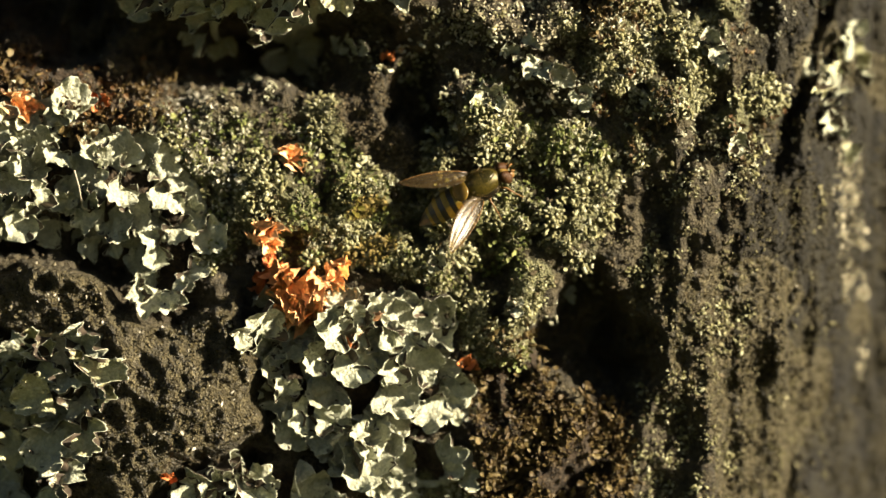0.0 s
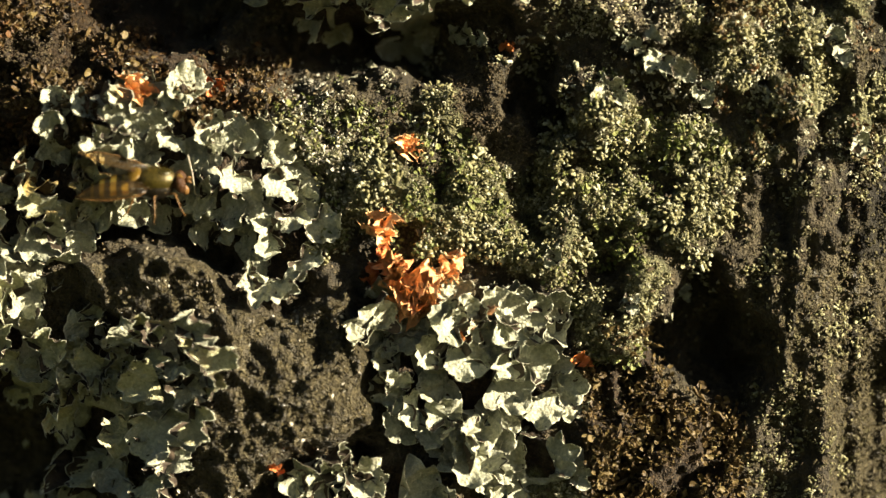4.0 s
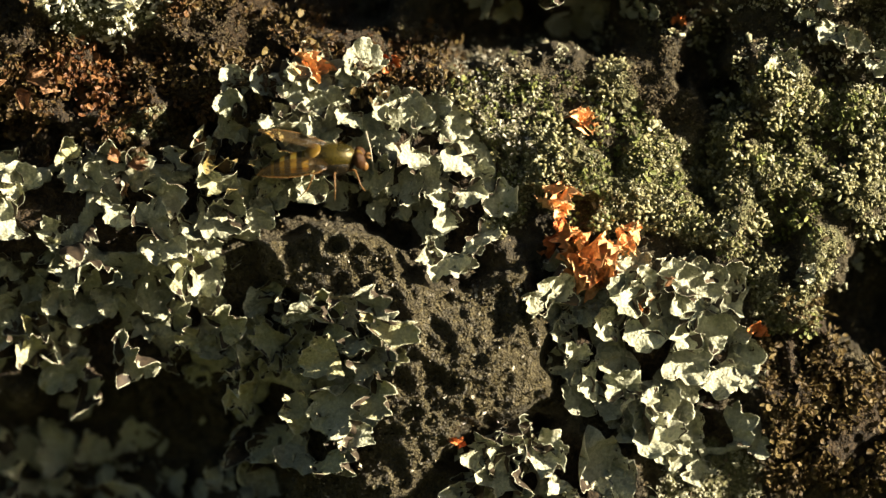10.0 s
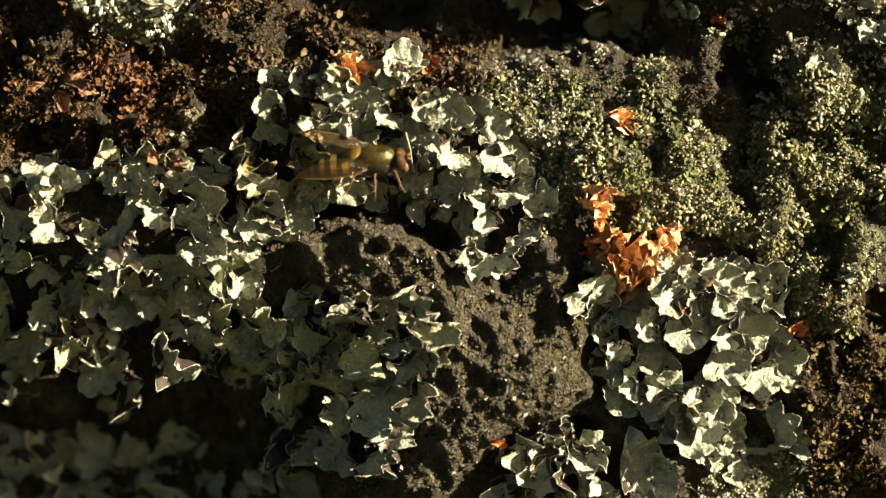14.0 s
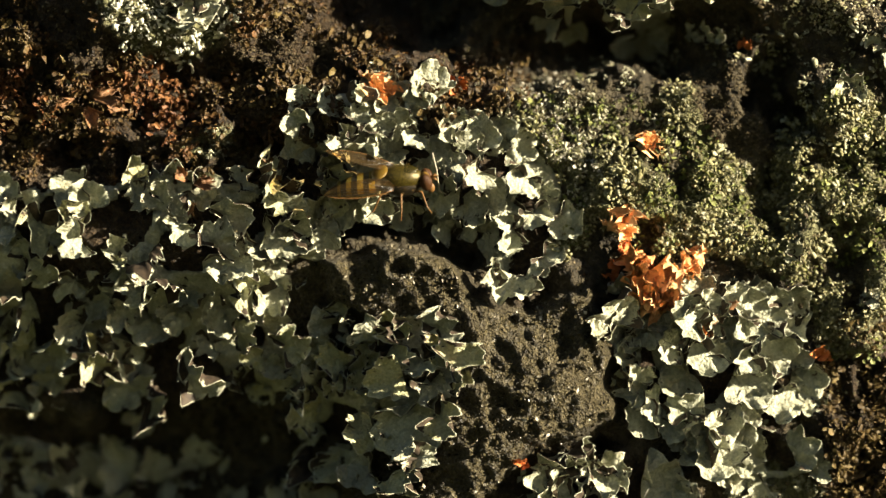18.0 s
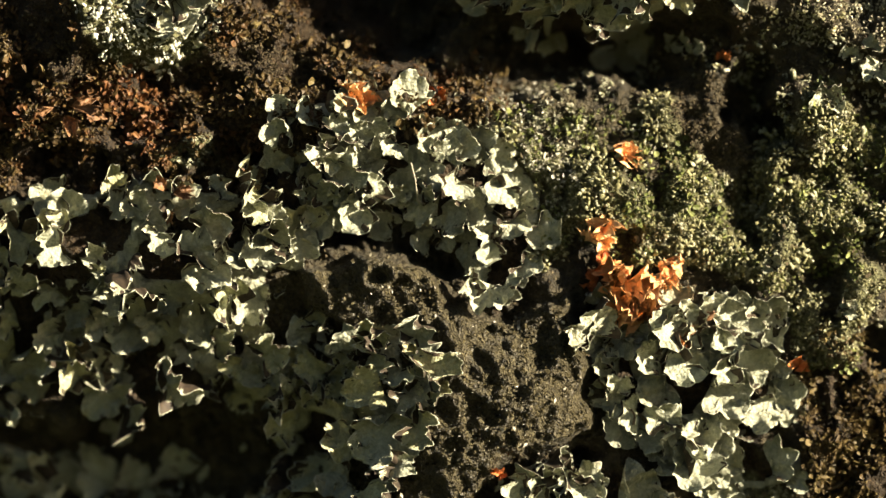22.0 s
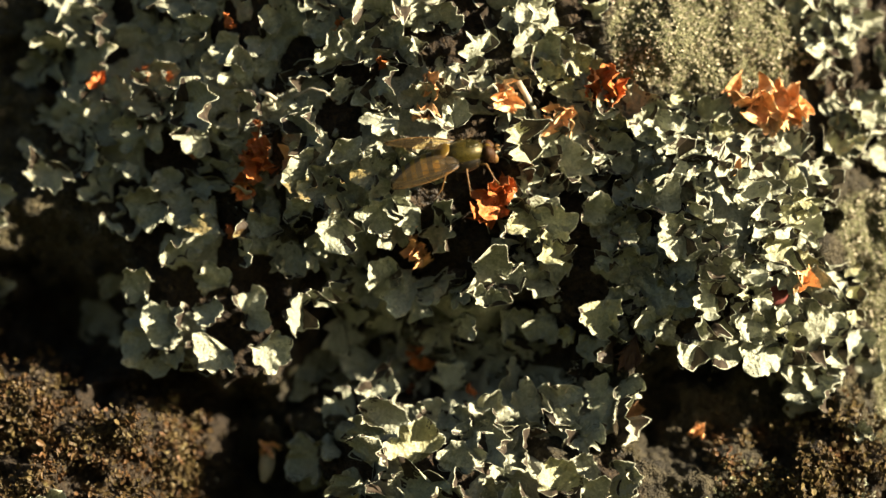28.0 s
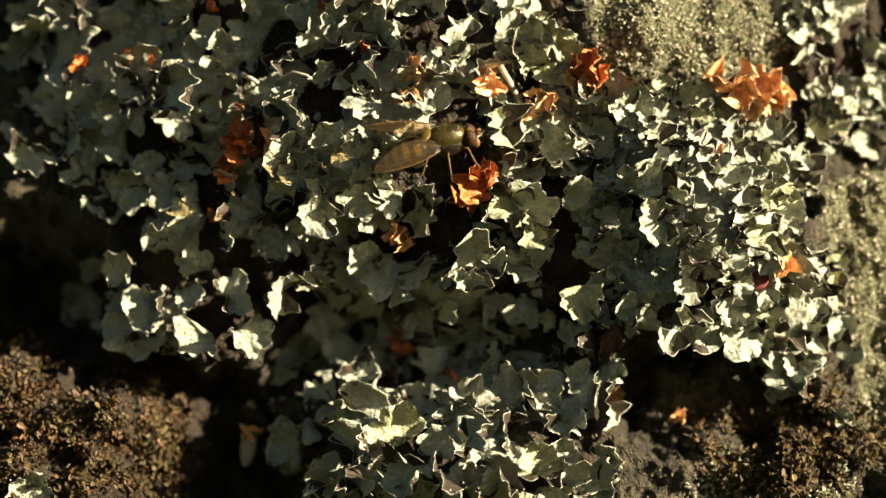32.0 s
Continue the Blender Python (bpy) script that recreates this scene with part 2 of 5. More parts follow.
EAST_THALLUS = (950, 500, 1030, 490, 1140, 450, 1180, 490, 1320, 490, 1340, 560, 1360, 650, 1330, 705, 1300, 760, 1390, 750, 1385, 835, 1290, 830, 1220, 890, 1180, 830, 1090, 750, 1030, 720, 1010, 620, 960, 570)
LOW_THALLUS = (825, 790, 920, 765, 1000, 770, 1130, 815, 1145, 880, 1190, 960, 820, 960)
CRUMB_FOOT = (1200, 840, 1290, 790, 1380, 850, 1350, 980, 1190, 980)
TIP_THALLUS = (674, -170, 766, -246, 897, -240, 1018, -244, 1149, -147, 1280, -176, 1325, -105, 1249, -45, 1108, -16, 1102, 80, 996, 59, 845, 13, 744, -89)
UPPER_WEST = (260, -424, 401, -523, 322, -654, 222, -716, 225, -1017, 627, -1013, 655, -752, 673, -550, 701, -309, 620, -299, 510, -310, 430, -362, 289, -383)
UPPER_MID = (637, -1013, 1060, -1009, 1067, -748, 1085, -526, 1104, -345, 1284, -303, 1263, -182, 1102, -184, 821, -237, 721, -288, 681, -309, 673, -550, 655, -752)
UPPER_EAST = (1070, -1009, 1251, -1007, 1245, -877, 1229, -831, 1370, -805, 1470, -764, 1610, -752, 1639, -641, 1618, -521, 1688, -490, 1707, -299, 1646, -259, 1575, -265, 1506, -341, 1305, -353, 1204, -304, 1104, -345, 1085, -526, 1077, -747)
CORNER_THALLUS = (1542, -1004, 1854, -1001, 1851, -710, 1750, -681, 1650, -651, 1661, -772, 1621, -853)
BLACK_STONE = (470, 460, 600, 425, 700, 430, 745, 500, 850, 520, 955, 480, 985, 570, 1003, 650, 992, 725, 920, 765, 830, 790, 800, 850, 640, 960, 520, 960, 560, 700, 620, 560, 500, 520)
MOSS_WEST = (-122, -469, 80, -447, 191, -366, 281, -294, 372, -263, 430, -303, 500, -232, 515, 51, 844, 73, 834, 174, 601, 183, 480, 222, 368, 302, -127, 299)
MOSS_EAST = (1359, 579, 1419, 549, 1485, 570, 1514, 651, 1570, 681, 1640, 662, 1644, 883, 1397, 882, 1368, 720)
MOSS_NOOK = (1525, -220, 1686, -239, 1766, -167, 1724, -37, 1603, 22, 1513, -59)
CRUMB_FIELD = (827, 118, 908, 93, 958, 164, 1140, 125, 1179, 246, 1260, 286, 1341, 166, 1412, 96, 1472, 157, 1603, 198, 1653, 289, 1602, 359, 1606, 430, 1500, 459, 1469, 600, 1379, 600, 1339, 478, 1178, 427, 1037, 426, 957, 375, 896, 436, 907, 305, 837, 213)
CRUMB_RIDGE = (1554, -105, 1826, -83, 1886, 89, 1936, 119, 1925, 200, 1864, 260, 1784, 189, 1663, 249, 1593, 147, 1543, 16)
PALE_KNOB = (68, -63, 158, -58, 239, -52, 330, -31, 319, 49, 258, 89, 157, 89, 97, 38)
PALE_LEDGE = (230, 225, 320, 205, 350, 250, 290, 270, 190, 290)
TAN_TOP = (1251, -1007, 1613, -1004, 1632, -883, 1601, -843, 1480, -784, 1390, -805, 1269, -836)
TAN_SIDE = (1649, -611, 1851, -669, 1846, -177, 1746, -178, 1717, -379, 1688, -500)
THALLI = [FLY_THALLUS, WEST_THALLUS, STONE_THALLUS, EAST_THALLUS, LOW_THALLUS, TIP_THALLUS, UPPER_WEST, UPPER_MID, UPPER_EAST, CORNER_THALLUS]

# hollows and swells: right, down, half width, half height, depth (negative) or rise
HOLLOWS = flat([(1581, 550, 95, 110, -130, 1671, 611, 70, 80, -70, 1286, 146, 60, 110, -70, 1285, 337, 60, 45, -45, 1400, 408, 60, 40, -30, 1482, 197, 40, 60, -25),
    (532, -130, 92, 170, -90, 130, -400, 230, 110, -110, 665, -282, 70, 60, -70, 643, -70, 120, 110, -120, 473, -273, 150, 50, -90, 277, -416, 165, 115, -110, 604, -191, 85, 110, -120, 684, -140, 60, 80, -90, 1011, 46, 120, 55, -80, 764, 22, 100, 50, -80, 1301, -227, 70, 80, -70, 1440, -228, 190, 95, -120, 960, -330, 300, 80, -85, 830, -470, 220, 120, -55)])
HOLLOWS2 = flat([(935, 68, 175, 68, -110), (1286, 171, 60, 75, -65, 1181, 14, 90, 60, -45, 1401, 247, 30, 50, -30), (120, 860, 360, 150, -120, 590, 390, 110, 40, -50, 470, 800, 70, 110, -60, 395, 268, 95, 42, -85, 75, 255, 75, 34, -60, 560, 395, 80, 30, -55, 710, 415, 45, 45, -60, 1005, 768, 34, 42, -80, 200, 830, 260, 110, -60, 350, 720, 60, 80, -50, 1290, 290, 50, 50, -25),
    (260, -474, 120, 140, -70, 399, -302, 120, 45, -80, 1405, -302, 110, 45, -80, 1609, -591, 50, 55, -70, 234, -907, 60, 60, -60)])
SWELLS = flat([(1381, 176, 50, 80, 45, 1180, 145, 70, 80, 25, 1724, 209, 90, 110, 25, 1742, 561, 80, 160, 20, 1503, 107, 70, 60, 20),
    (500, 205, 75, 65, 35, 860, 660, 120, 150, 20, 640, 470, 90, 40, 30, 1220, 620, 150, 130, 25, 620, 230, 250, 120, 30),
    (1458, -563, 260, 200, 60, 1330, -886, 90, 90, 40, 1001, -125, 220, 90, 70, 856, -699, 250, 150, 30),
    (169, -113, 200, 160, 30, 85, 12, 230, 105, 95, 205, 245, 150, 52, 70, 200, 430, 260, 130, 35, 905, 472, 95, 60, 45, 926, -108, 270, 150, 40, 1491, -3, 170, 60, 62)])


def build_heights(x, y):
    h = 12 * fbm(x, y, 420, 3, 1) + 14 * fbm(x, y, 120, 3, 5) + 17 * (0.35 - np.abs(fbm(x, y, 64, 3, 13))) + 6 * fbm(x, y, 24, 2, 9, 0.7) + 3.5 * fbm(0.8 * x + 0.6 * y, 0.8 * y - 0.6 * x, 13, 2, 19, 0.7)
    wx, wy = x + 34 * fbm(x, y, 90, 4, 41, 0.6), y + 34 * fbm(x, y, 90, 4, 47, 0.6)
    for rows in (HOLLOWS, HOLLOWS2, SWELLS):
        for X, Y, a, b, d in zip(*[iter(rows)] * 5):
            r = np.hypot((wx - X) / a, (wy - Y) / b)
            h = h + d * (1 - step(0.62 if d < 0 else 0.2, 1.15, r))
    # the side of the stone turns away beyond a crest with upright cracks
    crest = 1850 + 0.10 * (300 - np.clip(y, -900, 900)) + 22 * fbm(x * 0.0 + 5, y, 160, 3, 61)
    over = np.clip(x - crest, 0, None)
    h = h - over ** 2 / (over + 110) * 1.9
    col = step(1560, 1760, x)
    h = h + col * (30 * fbm(x * 2.6, y * 0.45, 120, 3, 71) + 6 * fbm(x * 2, y * 0.8, 40, 2, 77))
    crack = 1 - step(6, 26, np.abs(x - 1985 - 0.28 * (60 - y) - 14 * fbm(x, y, 120, 2, 81)))
    h = h - 70 * crack * step(330, 150, y) * step(-700, -300, y)
    # the left flank falls back
    h = h - np.clip(60 - x, 0, 600) ** 2 / 5000
    # slopes that turn from the sun: the upper left flank and the lower left corner; and the sunny shoulder on the upper right
    brow = -390 + 0.28 * np.clip(wx, -200, 520)
    h = h - (0.14 * np.clip(640 - x, 0, 1200) + 0.11 * np.clip(980 - x, 0, 1200)) * step(brow + 40, brow - 190, wy)
    h = h - 0.22 * np.clip(430 - x, 0, 600) * step(-100, -220, wy) * step(-520, -420, wy)
    h = h - 0.36 * np.clip(1235 - x, 0, 480) * step(-455, -370, wy) * step(-205, -275, wy) * step(610, 720, wx)
    h = h - 0.08 * np.clip(1330 - x, 0, 720) * step(-300, -200, wy) * step(120, 20, wy) * step(590, 690, wx)
    h = h - 0.6 * np.clip(wx - 390, 0, 130) * step(-330, -250, wy) * step(90, 20, wy) * step(700, 560, x)
    h = h - 0.55 * np.clip(y + 60, 0, 130) * step(800, 880, wx) * step(1190, 1110, wx) * step(130, 60, y)
    h = h - 0.21 * np.clip(y - 450, 0, 560) * step(770, 560, x) - 0.15 * np.clip(560 - x, 0, 800) * step(430, 600, y)
    h = h - 0.38 * np.clip(x - 1480, 0, 700) * step(-80, -330, y)
    fx, _, _, gy = (635, -802, 402, -643)
    sx, _, _, sy = (1007, -798, 1006, -648)
    h = h - 0.11 * np.clip(x - 980, 0, 360) * step(380, 620, y)
    h = h - 0.11 * np.clip(x - sx, 0, 900) * step(sy + 60, sy - 60, wy)
    h = h - 0.17 * np.clip(fx - x, 0, 700) * step(gy + 40, gy - 60, wy)
    return h


CELL = 5.0
XS = np.concatenate([-200 - np.geomspace(4000, 8, 26), np.arange(-200, 2261, CELL), 2260 + np.geomspace(8, 4000, 26)])
YS = np.concatenate([-1080 - np.geomspace(4500, 8, 26), np.arange(-1080, 1041, CELL), 1040 + np.geomspace(8, 8990, 30)])
GX, GY = np.meshgrid(XS, YS)
H = build_heights(GX, GY)
mask = {}
for name, poly in (("black", BLACK_STONE), ("moss_w", MOSS_WEST), ("moss_e", MOSS_EAST), ("moss_n", MOSS_NOOK), ("crumb", CRUMB_FIELD),
                   ("ridge", CRUMB_RIDGE), ("knob", PALE_KNOB), ("ledge", PALE_LEDGE), ("foot", CRUMB_FOOT), ("tan", TAN_TOP), ("tan_side", TAN_SIDE)):
    mask[name] = inside(poly, GX, GY)
lichen = np.max([inside(p, GX, GY) for p in THALLI], axis=0)
H += -14 * step(0, 30, lichen) + (64 * step(-6, 14, mask["black"]) + 14 * step(5, 75, mask["black"])) * (1 - 0.45 * step(0, 40, lichen))
H += (-7 * np.abs(fbm(0.8 * GX + 0.6 * GY, 0.8 * GY - 0.6 * GX, 61, 3, 101)) - 6 * step(0.3, 0.8, fbm(0.5 * GX + 0.87 * GY, 0.5 * GY - 0.87 * GX, 33, 3, 107)) + 2.5 * fbm(GX, GY, 17, 2, 103)) * step(-5, 15, mask["black"])
grow = step(-10, 40, np.maximum(mask["crumb"], mask["ridge"]))
H += grow * (34 * step(-0.3, 0.25, fbm(GX, GY, 62, 3, 151)) + 14 * np.abs(fbm(GX, GY, 42, 2, 161)) - 14)
moss = np.max([mask["moss_w"], mask["moss_e"], mask["moss_n"]], axis=0)
H += step(-10, 30, moss) * (56 * step(-0.6, 0.5, fbm(GX, GY, 52, 3, 141)) - 20) * step(30, -10, mask["knob"])
far_out = np.clip(np.maximum(np.maximum(-200 - GX, GX - 2260), np.maximum(-1080 - GY, 0)), 0, None)
H -= far_out ** 2 / 2400 * (GX > -5000)
H += np.clip(GY - 1040, 0, None) * 0.16


def height(x, y):
    """Height of the face at a plan place inside the close-grained stretch."""
    i, j = (np.asarray(x) + 200) / CELL + 26, (np.asarray(y) + 1080) / CELL + 26
    i, j = np.clip(i, 0, len(XS) - 2), np.clip(j, 0, len(YS) - 2)
    a, b = i.astype(int), j.astype(int)
    u, v = i - a, j - b
    return (H[b, a] * (1 - u) + H[b, a + 1] * u) * (1 - v) + (H[b + 1, a] * (1 - u) + H[b + 1, a + 1] * u) * v


def mesh_from(name, verts, faces, materials, smooth=True, slots=None):
    """A mesh from number arrays: verts (n, 3) in metres, faces (m, 3) or (m, 4)."""
    me = bpy.data.meshes.new(name)
    verts, faces = np.asarray(verts, np.float32), np.asarray(faces, np.int32)
    k = faces.shape[1]
    me.vertices.add(len(verts))
    me.vertices.foreach_set("co", verts.ravel())
    me.loops.add(faces.size)
    me.loops.foreach_set("vertex_index", faces.ravel())
    me.polygons.add(len(faces))
    me.polygons.foreach_set("loop_start", np.arange(0, faces.size, k, dtype=np.int32))
    me.polygons.foreach_set("use_smooth", np.full(len(faces), smooth))
    for m in materials:
        me.materials.append(m)
    if slots is not None:
        me.polygons.foreach_set("material_index", np.asarray(slots, np.int32))
    me.update(calc_edges=True)
    return me


def to_world(p):
    p = np.asarray(p, float)
    return np.stack([(p[..., 0] - 1000) * U, -p[..., 2] * U, Z0 - p[..., 1] * U], -1)


# ---- rock and ground ----
def build_rock():
    rock = tagged(new("rock"), "weathered dark boulder overgrown with lichen and moss", "rock", kind="structure")
    rock.location = (0, 0.15, 0)
    off = np.array((0, 0.15, 0))
    n, m = len(XS), len(YS)
    idx = np.arange(n * m).reshape(m, n)
    faces = np.stack([idx[:-1, :-1], idx[1:, :-1], idx[1:, 1:], idx[:-1, 1:]], -1).reshape(-1, 4)
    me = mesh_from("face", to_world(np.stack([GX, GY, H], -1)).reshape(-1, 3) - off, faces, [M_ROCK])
    col = me.color_attributes.new("zones", "FLOAT_COLOR", "POINT")
    z = np.ones((m, n, 4), np.float32)
    z[..., 0] = step(-8, 8, np.maximum(mask["black"], 40 - 1e9 * (fbm(GX, GY, 240, 3, 131) < 0.35)))
    # real soil in the moss; the wide band around it paints the hollow's shade
    z[..., 1] = np.maximum(step(-8, 10, moss), step(-95, -75, mask["moss_w"]) * (GX < 650))
    tufted = step(-0.3, 0.15, fbm(GX, GY, 62, 3, 151))
    z[..., 2] = np.maximum(step(-8, 10, np.maximum(mask["crumb"], mask["ridge"])) * tufted, 0)
    z[..., 2] = np.maximum(z[..., 2], step(-8, 10, np.max([mask["ledge"], mask["knob"], mask["foot"], mask["tan"], mask["tan_side"]], axis=0)))
    # soil colour under the lichen also darkens its gaps in place of shade
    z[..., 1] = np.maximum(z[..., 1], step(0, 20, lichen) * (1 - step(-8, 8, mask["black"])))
    z[..., 0] = np.maximum(z[..., 0], 0.7 * step(-8, 10, np.maximum(mask["crumb"], mask["ridge"])) * (1 - tufted))
    # alpha falls to 0 where the right side gets the shade-dark colour
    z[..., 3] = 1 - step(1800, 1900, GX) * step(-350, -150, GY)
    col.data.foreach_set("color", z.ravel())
    face = new("face", me)
    face.parent = rock
    # the rest of the boulder, behind the face
    ring = np.concatenate([idx[0, :], idx[1:, -1], idx[-1, -2::-1], idx[-2:0:-1, 0]])
    edge = to_world(np.stack([GX, GY, H], -1)).reshape(-1, 3)[ring]
    mid = edge.mean(0)
    rings = [edge]
    for s, back in ((1.0, 0.05), (0.96, 0.12), (0.85, 0.19), (0.6, 0.25), (0.3, 0.27), (0.0, 0.28)):
        r = mid + (edge - mid) * s
        r[:, 1] = np.maximum(edge[:, 1], 0.02) + back
        r[:, 2] = np.maximum(r[:, 2], -0.02)
        rings.append(r)
    v = np.concatenate(rings) - off
    c = len(ring)
    f = [(k * c + i, (k + 1) * c + i, (k + 1) * c + (i + 1) % c, k * c + (i + 1) % c) for k in range(6) for i in range(c)]
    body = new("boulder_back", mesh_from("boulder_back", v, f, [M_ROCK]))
    body.parent = rock
    return rock


def build_ground():
    w = Mat("meadow_soil")
    c = w.ramp(w.noise(9.0, 6, 0.6), [(0.3, (0.03, 0.035, 0.012)), (0.7, (0.09, 0.10, 0.035))])
    m = w.out(c, 0.95, w.bump(w.noise(40.0, 5), 0.02), 0.1)
    s = np.concatenate([-np.geomspace(1500, 0.2, 30), np.geomspace(0.2, 1500, 30)])
    gx, gy = np.meshgrid(s, s)
    k = np.arange(3600).reshape(60, 60)
    f = np.stack([k[:-1, :-1], k[:-1, 1:], k[1:, 1:], k[1:, :-1]], -1).reshape(-1, 4)
    z = 0.012 * fbm(gx * 100, gy * 100, 60, 2, 3) * (np.hypot(gx, gy) < 40)
    tagged(new("ground", mesh_from("ground", np.stack([gx, gy, z], -1).reshape(-1, 3), f, [m])), "mossy brown soil under the boulder", "ground", kind="structure")


build_rock()
build_ground()


# ---- leaf-like lichen ----
def lobe_sheet(seed, fan=105, notch=0.3, cup=0.3, wave=0.12, rim=0.18, rough=0.01, lip=0.2, nr=8, na=52):
    """One lobe as a thick sheet: rounded lobules round a core, cupped, gently folded, with a ruffled margin. Base at the origin, reaching along x."""
    r = np.random.RandomState(seed)
    k, far = r.randint(3, 7), radians(fan)
    p1, p2, p3, p4, p5 = r.rand(5) * 6.28
    a = np.linspace(-far, far, na)
    q = 0.06 + 0.94 * (1 - (1 - np.linspace(0, 1, nr)) ** 1.6)
    core = (0.90 - 1.25 * notch) * (0.86 + 0.14 * np.cos(a)) + 0.05 * np.sin(2.3 * a + p1)
    out, bulge = core.copy(), np.zeros(na)
    for turn in np.linspace(-0.82 * far, 0.82 * far, k) + r.uniform(-0.12, 0.12, k):
        reach, girth, own = r.uniform(0.84, 1.14) * (0.88 + 0.12 * math.cos(turn)), r.uniform(0.75, 1.25) * far / k, r.uniform(-0.35, 1.0)
        d = a - turn
        out = np.maximum(out, core + (reach - core) * np.sqrt(np.clip(1 - (d / girth) ** 2, 0, 1)))
        bulge = bulge + own * np.exp(-(d / (0.7 * girth)) ** 2)
    for _ in range(2):
        pad = np.concatenate([out[:1], out, out[-1:]])
        out = 0.25 * pad[:-2] + 0.5 * pad[1:-1] + 0.25 * pad[2:]
    out = out + 0.018 * np.sin(15 * a + p2) + 0.013 * np.sin(24 * a + p3) + rough * r.randn(na)
    out = np.clip(out, 0.28, 1.4) * (0.15 + 0.85 * np.sqrt(1 - (np.abs(a) / a.max()) ** 6))
    Q, A = np.meshgrid(q, a, indexing="ij")
    B = np.broadcast_to(bulge[None, :], Q.shape)
    R = Q * out[None, :]
    x, y = R * np.cos(A) + 0.25 * Q, R * np.sin(A) * 0.95
    z = cup * r.uniform(-0.1, 1.1) * Q ** 2.2 * (0.55 + 0.45 * np.cos(2 * A + p3)) + wave * Q * np.sin(2 * A + p2) + r.uniform(-0.2, 0.2) * y
    z += 0.8 * rim * B * Q ** 2.6 + 0.65 * rim * Q ** 3.5 * np.sin(6.2 * A + p4) + 0.32 * rim * Q ** 6 * np.sin(17 * A + p5)
    z += 0.6 * lip * np.clip((Q - 0.6) / 0.4, 0, 1) ** 2 * (1.0 + 0.9 * np.sin(3 * A + p1))
    z += (0.17 * np.sin(3.9 * x + p1 + 1.2 * y) * np.cos(4.3 * y + p2) + 0.085 * np.sin(7.6 * x + p3 + 2 * y) * np.sin(7.3 * y + p4) + 0.045 * np.sin(13 * x + p5 + 3 * y) * np.sin(12 * y + p2)) * (0.35 + 0.65 * Q)
    top = np.stack([x, y, z], -1)
    thick = 0.05 * (1.1 - 0.3 * Q)
    low = top - np.stack([0.015 * np.cos(A) * Q, 0.015 * np.sin(A) * Q, thick], -1)
    v = np.concatenate([top.reshape(-1, 3), low.reshape(-1, 3)])
    i = np.arange(nr * na).reshape(nr, na)
    f = np.stack([i[:-1, :-1], i[1:, :-1], i[1:, 1:], i[:-1, 1:]], -1).reshape(-1, 4)
    loop = np.concatenate([i[:, 0], i[-1, 1:], i[-2::-1, -1], i[0, -2:0:-1]])
    nx = np.roll(loop, -1)
    n0 = nr * na
    edge = np.stack([loop, nx, nx + n0, loop + n0], -1)[:, ::-1]
    faces = np.concatenate([f, f[:, ::-1] + n0, edge])
    ring = np.zeros((nr - 1, na - 1))
    ring[-1] = 2
    slots = np.concatenate([ring.ravel(), np.ones(len(f)), np.full(len(edge), 2)])
    return v, faces, slots


LOBES = {}
for kind, skin, opts, count in (("broad", M_TOP, dict(fan=135, notch=0.12, cup=0.28, rim=0.2, lip=0.34), 14), ("frilled", M_TOP, dict(fan=125, notch=0.2, cup=0.36, rim=0.36, wave=0.2, lip=0.38), 18),
                                ("strap", M_TOP, dict(fan=85, notch=0.3, cup=0.3, wave=0.18, rim=0.24), 10), ("warty", M_YEL, dict(fan=122, notch=0.2, cup=0.36, rough=0.015, rim=0.4, wave=0.2, lip=0.4), 12)):
    LOBES[kind] = [mesh_from("lobe", *sheet[:2], [skin, M_UNDER, M_RIM], True, sheet[2]) for sheet in (lobe_sheet(100 * len(LOBES) + s, **opts) for s in range(count))]


def plan_matrix(X, Y, h, heading, tilt=0.0, roll=0.0, size=1.0):
    """A pose on the face: heading in degrees from plan right, turning up the face; tilt lifts the tip off the face. Unit size is a plan unit."""
    a, t, r = radians(heading), radians(tilt), radians(roll)
    along, n = Vector((math.cos(a), 0, math.sin(a))), Vector((0, -1, 0))
    out = along * math.cos(t) + n * math.sin(t)
    up = n * math.cos(t) - along * math.sin(t)
    side = up.cross(out)
    up, side = up * math.cos(r) - side * math.sin(r), side * math.cos(r) + up * math.sin(r)
    rot = Matrix((out, side, up)).transposed().to_4x4()
    return Matrix.Translation(at_plan(X, Y, h)) @ rot @ Matrix.Scale(size * U, 4)


def spread(poly, gap, rng, ragged=8.0, inner=0.0, limit=3000):
    """Places scattered in an outline, no two nearer than gap."""
    px, py = np.array(poly[0::2]), np.array(poly[1::2])
    n = int((np.ptp(px) + gap) * (np.ptp(py) + gap) / gap ** 2 * 3)
    x, y = rng.uniform(px.min() - 5, px.max() + 5, n), rng.uniform(py.min() - 5, py.max() + 5, n)
    d = inside(poly, x, y, ragged)
    keep, cells = [], {}
    for i in np.nonzero(d > inner)[0]:
        c = (int(x[i] // gap), int(y[i] // gap))
        if all((x[i] - x[j]) ** 2 + (y[i] - y[j]) ** 2 > gap * gap for a in (-1, 0, 1) for b in (-1, 0, 1) for j in cells.get((c[0] + a, c[1] + b), ())):
            keep.append(i)
            cells.setdefault(c, []).append(i)
            if len(keep) >= limit:
                break
    return x[keep], y[keep], d[keep]


